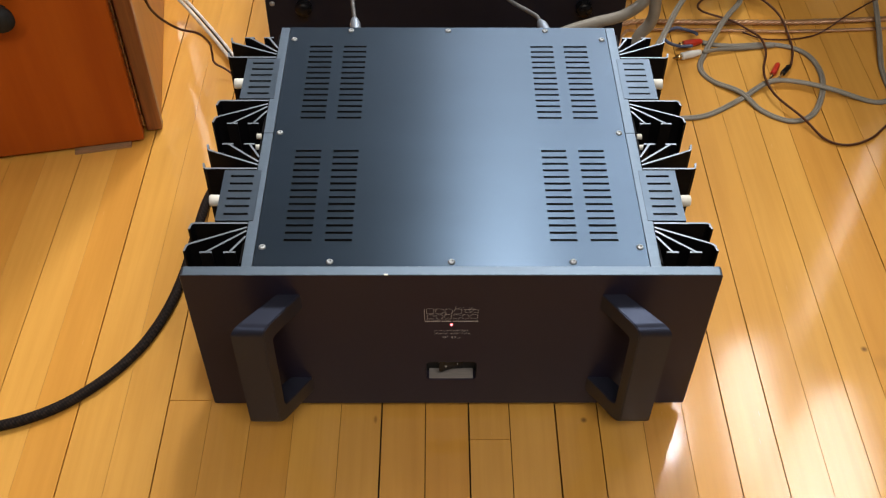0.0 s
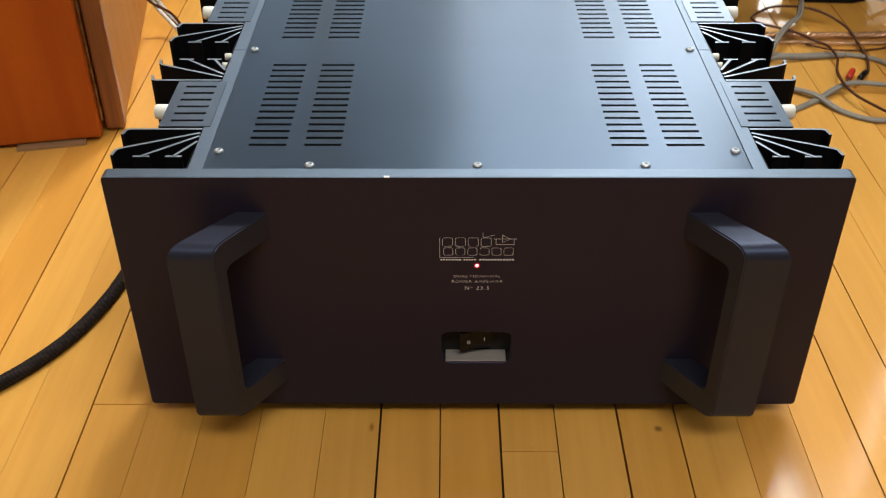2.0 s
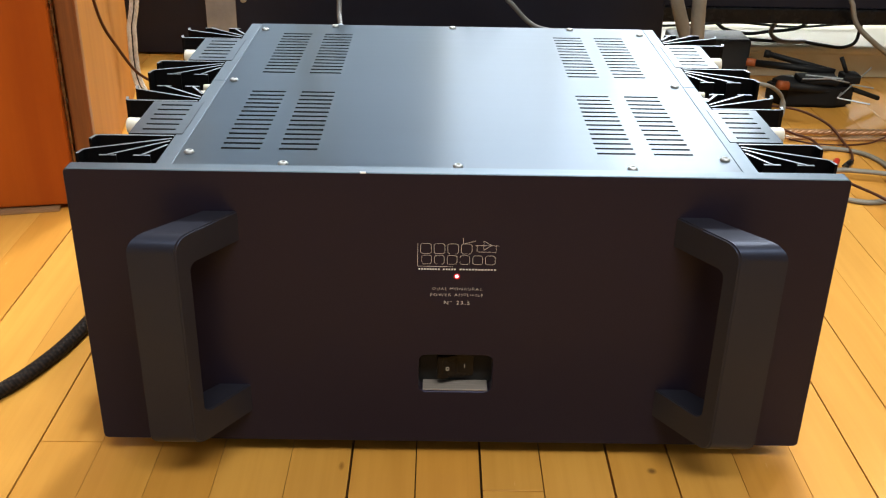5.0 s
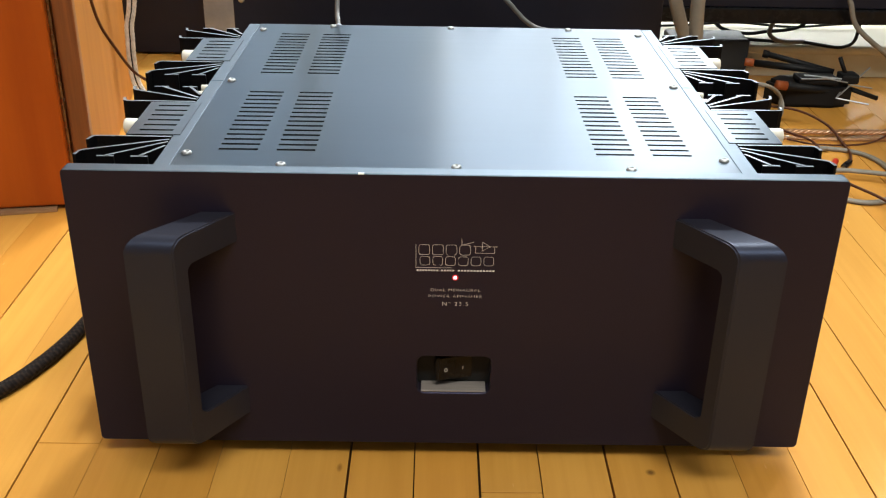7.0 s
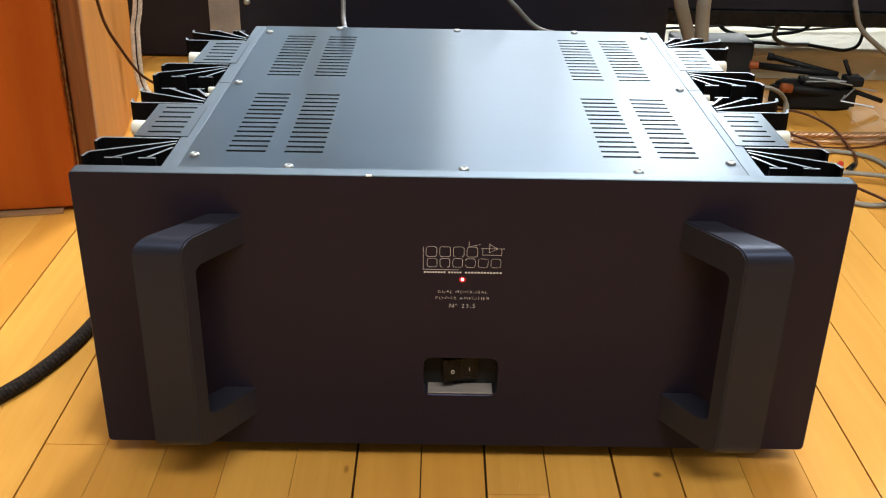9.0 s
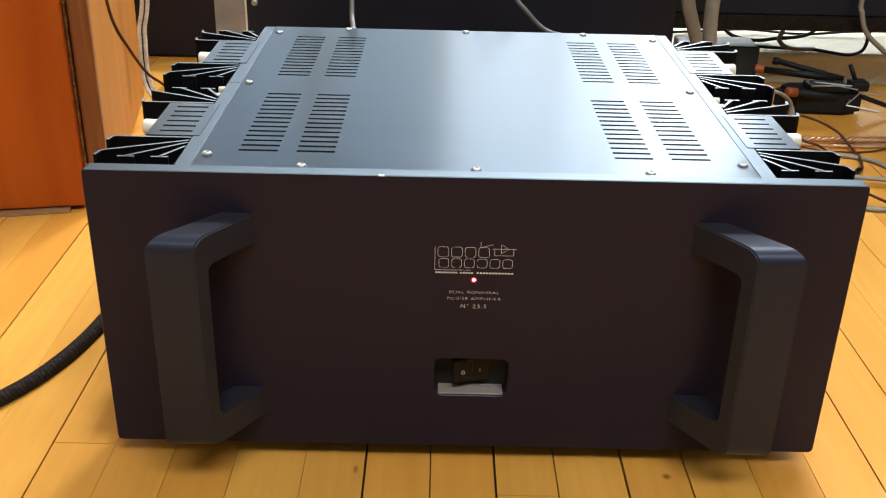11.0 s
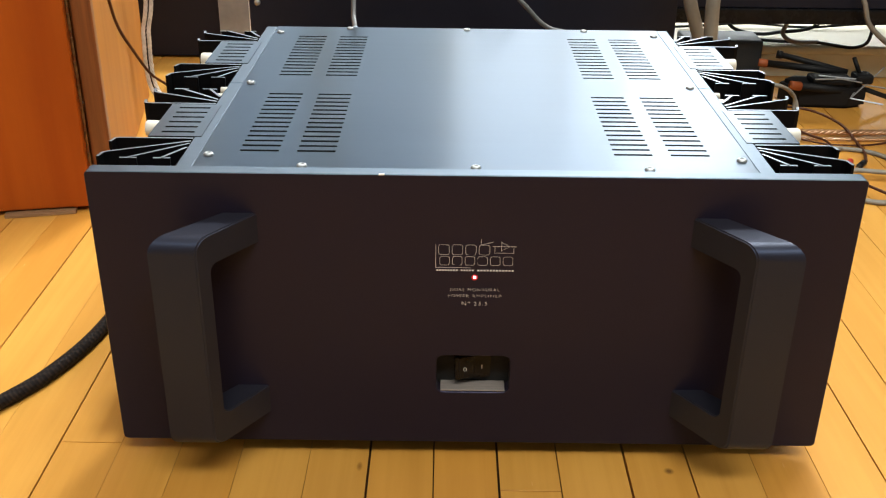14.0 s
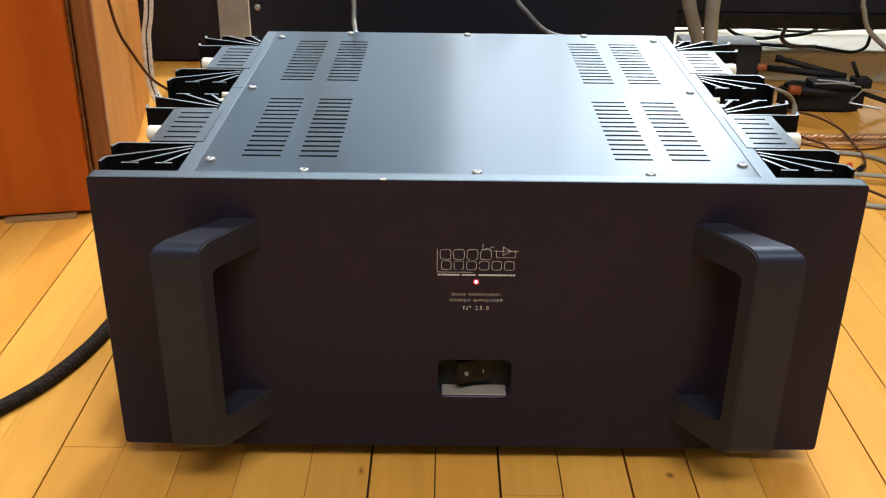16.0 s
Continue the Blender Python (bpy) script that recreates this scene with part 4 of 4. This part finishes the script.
stand = thing("folded_stand", "folded black stand with orange feet lying on the floor", "stand")


def leg(a, b, r, tip):
    a, b = Vector(a), Vector(b)
    d = (b - a).normalized()
    part("leg", tube([a + d * tip, b], r, 12), CHASSIS, stand, "", True)
    part("foot", tube([a, a + d * 0.002, a + d * (tip + 0.003)], r * 1.10, 14), ORANGE, stand, "orange rubber foot", True)


leg((0.459, 0.790, 0.036), (0.560, 0.806, 0.022), 0.0058, 0.012)
leg((0.436, 0.872, 0.045), (0.545, 0.830, 0.044), 0.0052, 0.010)
part("tube", tube([Vector((0.466, 0.880, 0.055)), Vector((0.470, 0.879, 0.0548)), Vector((0.4705, 0.8785, 0.0546)), Vector((0.555, 0.840, 0.041))], 0.0042, 10), CHASSIS, stand, "", True)
part("tube_end", tube([Vector((0.463, 0.881, 0.0555)), Vector((0.471, 0.8785, 0.0545))], 0.0058, 12), CHASSIS, stand, "", True)
part("joint", prism([(0.456, 0.828), (0.478, 0.800), (0.545, 0.796), (0.572, 0.806), (0.566, 0.846), (0.478, 0.850)], 0.0, 0.034, 0.005), CHASSIS, stand)
part("clamp", box((0.492, 0.796, 0.0342), (0.548, 0.828, 0.044), 0.004), CHASSIS, stand)
part("clamp", box((0.553, 0.800, 0.0342), (0.578, 0.826, 0.048), 0.004), CHASSIS, stand)
part("strut", tube([Vector((0.562, 0.815, 0.046)), Vector((0.552, 0.820, 0.068))], 0.0030, 8), CHASSIS, stand, "", True)
part("strut", tube([Vector((0.572, 0.806, 0.026)), Vector((0.612, 0.812, 0.012))], 0.0034, 8), CHASSIS, stand, "", True)
for a, b in (((0.499, 0.800, 0.0475), (0.552, 0.800, 0.043)), ((0.492, 0.790, 0.045), (0.550, 0.799, 0.043)), ((0.547, 0.790, 0.020), (0.597, 0.820, 0.054)), ((0.535, 0.765, 0.026), (0.577, 0.755, 0.021)), ((0.566, 0.799, 0.035), (0.597, 0.800, 0.030)), ((0.522, 0.794, 0.046), (0.561, 0.799, 0.038)), ((0.535, 0.765, 0.026), (0.552, 0.797, 0.024))):
    part("rod", tube([Vector(a), Vector(b)], 0.0010, 6), STEEL, stand)

# loose wires under the bench
cable("grey_wire", [(0.500, 0.940, 0.112), (0.492, 0.945, 0.084), (0.4885, 0.945, 0.070), (0.500, 0.946, 0.0595), (0.517, 0.950, 0.0550), (0.535, 0.953, 0.0545), (0.548, 0.956, 0.0540)], 0.0034, GREY_CABLE, "grey wire hanging below the bench onto the plinth", 8)
cable("black_wire", [(0.400, 1.000, 0.054), (0.460, 0.970, 0.0535), (0.521, 0.957, 0.0530), (0.548, 0.954, 0.0535), (0.575, 0.950, 0.0505), (0.597, 0.949, 0.0480), (0.611, 0.949, 0.0505), (0.621, 0.950, 0.057), (0.625, 0.952, 0.072), (0.628, 0.954, 0.110)], 0.0026, RUBBER, "black wire sagging over the edge of the plinth", 8)
cable("black_wire", [(0.390, 0.998, 0.108), (0.421, 1.000, 0.070), (0.444, 1.000, 0.058), (0.475, 1.000, 0.0545), (0.501, 1.000, 0.058), (0.537, 1.000, 0.062), (0.560, 1.000, 0.072), (0.590, 1.000, 0.108)], 0.0028, RUBBER, "black wire looping over the plinth", 8)
cable("black_wire", [(0.310, 1.03, 0.056), (0.380, 1.05, 0.054), (0.47, 1.06, 0.057), (0.56, 1.05, 0.054), (0.66, 1.06, 0.058), (0.90, 1.10, 0.054)], 0.0020, RUBBER, "thin black wire lying on the plinth", 8)
cable("grey_wire", [(0.560, 0.838, 0.240), (0.555, 0.832, 0.155), (0.558, 0.830, 0.138), (0.565, 0.830, 0.118), (0.575, 0.830, 0.105), (0.596, 0.830, 0.088), (0.635, 0.845, 0.060), (0.680, 0.870, 0.020), (0.720, 0.880, 0.006)], 0.0037, GREY_CABLE, "grey wire hanging in front of the bench", 8)

# ---- loose cables on the floor ----
R = 0.0033
tagged(part("grey_cable", twin([(0.245, 0.440, 0.020), (0.275, 0.458, 0.006), (0.307, 0.465, R), (0.352, 0.471, R), (0.405, 0.505, R), (0.451, 0.536, 3 * R), (0.491, 0.536, 3 * R), (0.534, 0.520, 3 * R), (0.584, 0.502, R), (0.608, 0.503, R), (0.618, 0.520, R),
                     (0.622, 0.575, R), (0.639, 0.656, 0.012), (0.654, 0.744, 0.020), (0.670, 0.84, 0.012), (0.68, 0.90, 0.006)], 12, 0.0023, 0.0019), GREY_CABLE, None, "", True), "grey twin signal cable snaking over the floor", "cable")
pair = thing("phono_cable", "grey phono cable with red and white plugs on the floor", "cable")
part("lead", twin([(0.200, 0.384, 0.070), (0.280, 0.520, 0.080), (0.335, 0.635, 0.077), (0.390, 0.715, 0.060), (0.425, 0.724, 0.055), (0.448, 0.735, 0.036), (0.446, 0.722, 0.016), (0.420, 0.680, 0.022), (0.398, 0.645, 0.020), (0.374, 0.607, R), (0.363, 0.574, R), (0.375, 0.546, R), (0.408, 0.517, 2 * R), (0.431, 0.481, R), (0.465, 0.460, R), (0.499, 0.475, R),
                          (0.524, 0.524, 0.5 * R + R), (0.532, 0.575, R), (0.518, 0.614, R), (0.480, 0.631, R), (0.422, 0.628, R), (0.392, 0.631, R), (0.376, 0.633, 0.006)], 12, 0.0023, 0.0019), GREY_CABLE, pair, "", True)
part("lead", tube(spline([(0.480, 0.627, R), (0.430, 0.620, R), (0.395, 0.614, 0.006), (0.372, 0.608, 0.006)], 10), R * 0.85, 8), GREY_CABLE, pair, "", True)


def plug(parent, tip, tail, mat, label):
    a, b = Vector(tip), Vector(tail)
    n = (b - a).length
    m = (b - a).to_track_quat("Z", "Y").to_matrix().to_4x4()
    m.translation = a
    body = part("plug", lathe([(0, 0.30 * n), (0.0050, 0.30 * n), (0.0054, 0.36 * n), (0.0054, 0.70 * n), (0.0042, 0.94 * n), (0.0034, n), (0, n)], 16, m), mat, parent, label, True)
    part("contact", lathe([(0, 0), (0.0016, 0), (0.0018, 0.14 * n), (0.0038, 0.15 * n), (0.0038, 0.31 * n), (0, 0.31 * n)], 14, m), GOLD, body, "", True)


plug(pair, (0.334, 0.622, 0.0068), (0.374, 0.633, 0.0068), RED, "red phono plug")
plug(pair, (0.326, 0.592, 0.0068), (0.368, 0.607, 0.0068), WHITE_PLUG, "white phono plug")
cable("blue_wire", [(0.356, 0.612, 0.014), (0.337, 0.614, 0.012), (0.322, 0.628, 0.010), (0.322, 0.648, 0.008), (0.340, 0.664, 0.008), (0.358, 0.658, 0.008), (0.367, 0.645, 0.012), (0.366, 0.637, 0.016)], 0.0024, BLUE_CABLE, "short dull blue wire loop between the plugs", 8, 12)
banana = thing("banana_lead", "dark brown lead with red and black banana plugs", "cable")
part("lead", tube(spline([(0.492, 0.578, 0.006), (0.503, 0.612, 0.004), (0.506, 0.645, 0.004), (0.498, 0.691, 0.014), (0.468, 0.731, 0.020), (0.418, 0.737, 0.022), (0.384, 0.716, 0.018), (0.382, 0.690, 0.020), (0.422, 0.672, 0.016), (0.445, 0.655, 0.012),
                          (0.459, 0.634, 0.012), (0.460, 0.601, 0.012), (0.447, 0.560, 0.014), (0.445, 0.530, 0.014), (0.453, 0.499, 0.012), (0.479, 0.457, 0.010), (0.501, 0.423, 0.003), (0.528, 0.411, 0.003), (0.561, 0.423, 0.003), (0.590, 0.449, 0.003), (0.66, 0.52, 0.003), (0.76, 0.60, 0.003)], 12),
                  0.0017, 8), BROWN_CABLE, banana, "", True)


def banana_plug(tip, tail, mat, label):
    a, b = Vector(tip), Vector(tail)
    n = (b - a).length
    m = (b - a).to_track_quat("Z", "Y").to_matrix().to_4x4()
    m.translation = a
    body = part("plug", lathe([(0, 0.42 * n), (0.0036, 0.42 * n), (0.0039, 0.50 * n), (0.0039, 0.92 * n), (0.0030, n), (0, n)], 14, m), mat, banana, label, True)
    part("contact", lathe([(0, 0), (0.0014, 0.02 * n), (0.0020, 0.16 * n), (0.0017, 0.34 * n), (0.0030, 0.43 * n), (0, 0.43 * n)], 12, m), GOLD, body, "", True)


banana_plug((0.452, 0.540, 0.006), (0.474, 0.580, 0.006), RED, "red banana plug")
banana_plug((0.465, 0.545, 0.006), (0.489, 0.575, 0.006), GLOSS_BLACK, "black banana plug")
cable("thin_wire", [(0.440, 0.661, 0.003), (0.475, 0.643, 0.003), (0.544, 0.653, 0.003), (0.603, 0.685, 0.020), (0.676, 0.736, 0.020), (0.76, 0.78, 0.003)], 0.0012, BROWN_CABLE, "thin brown wire trailing over the floor", 8)

# ---- floor boards ----
floor = part("floor", box((X0 - 0.16, Y0 - 0.16, -0.060), (X1 + 0.16, Y1 + 0.16, -0.008)), SUBFLOOR)
tagged(floor, "strip floor of honey coloured varnished maple boards", "floor", kind="structure")
JOINTS = [-0.562, -0.518, -0.473, -0.430, -0.3855, -0.339, -0.293, -0.2485, -0.2050, -0.1610, -0.1125, -0.0700, -0.0247, 0.0200, 0.0622, 0.1100, 0.1540, 0.2000, 0.2430, 0.2868, 0.3330, 0.3760, 0.4210, 0.4605, 0.5140, 0.5545]
OPEN = {-0.473: 0.0004, -0.3855: 0.0007, -0.293: 0.0006, -0.0700: 0.0008, -0.0247: 0.0004, 0.0200: 0.0008, 0.0622: 0.0004, 0.1100: 0.0008, 0.1540: 0.0005, 0.2868: 0.0005, 0.3330: 0.0005, 0.4210: 0.0003, 0.5140: 0.0005}   # wider joints
xs = JOINTS[:]
while xs[0] > X0:
    xs.insert(0, xs[0] - 0.0445)
while xs[-1] < X1:
    xs.append(xs[-1] + 0.0445)
FIXED = {-0.293: 0.013, 0.0200: -0.035}
rng = random.Random(11)


def board_mesh(length, width):
    bm = box((0, 0, -0.0079), (width, length, 0))
    top = [e for e in bm.edges if all(v.co.z > -1e-6 for v in e.verts)]
    bmesh.ops.bevel(bm, geom=top, offset=0.0002, segments=1, affect="EDGES")
    return bm


rest, count = [], 0
for a, b in zip(xs, xs[1:]):
    y = Y0 - 0.1 - rng.random() * 0.8
    ends = [y]
    if a in FIXED:
        ends = [FIXED[a] - 2.9, FIXED[a] - 1.9, FIXED[a] - 0.85, FIXED[a]]
    elif -0.75 < a < 0.86:
        ends = [-2.8 - rng.random() * 0.3, -1.45 - rng.random() * 0.4, -0.34 - rng.random() * 0.4]
    if -0.75 < a < 0.86:
        ends.append(0.98 + rng.random() * 0.5)
    while ends[-1] < Y1 + 0.1:
        ends.append(ends[-1] + rng.choice((0.75, 0.95, 1.20, 1.50, 1.80)))
    for y0, y1 in zip(ends, ends[1:]):
        y0, y1 = max(y0, Y0 + 0.002), min(y1, Y1 - 0.002)
        if y1 - y0 < 0.01:
            continue
        near = -0.72 < a < 0.86 and y1 > -0.45 and count < 300
        ga, gb = (OPEN.get(v, rng.choice((0.0001, 0.0002))) for v in (a, b))
        bm = board_mesh(y1 - y0 - 0.0008, b - a - ga - gb)
        lift = rng.uniform(-0.0002, 0.0002)
        if near:
            count += 1
            ob = part("plank", bm, WOOD_BOARD, floor)
            ob.location = (a + ga, y0 + 0.0003, lift)
        else:
            bmesh.ops.translate(bm, vec=(a + ga, y0 + 0.0003, lift), verts=bm.verts)
            rest.append(bm)
tagged(part("far_planks", merge(*rest), WOOD_JOINED, floor), "varnished maple boards", kind="stuff")
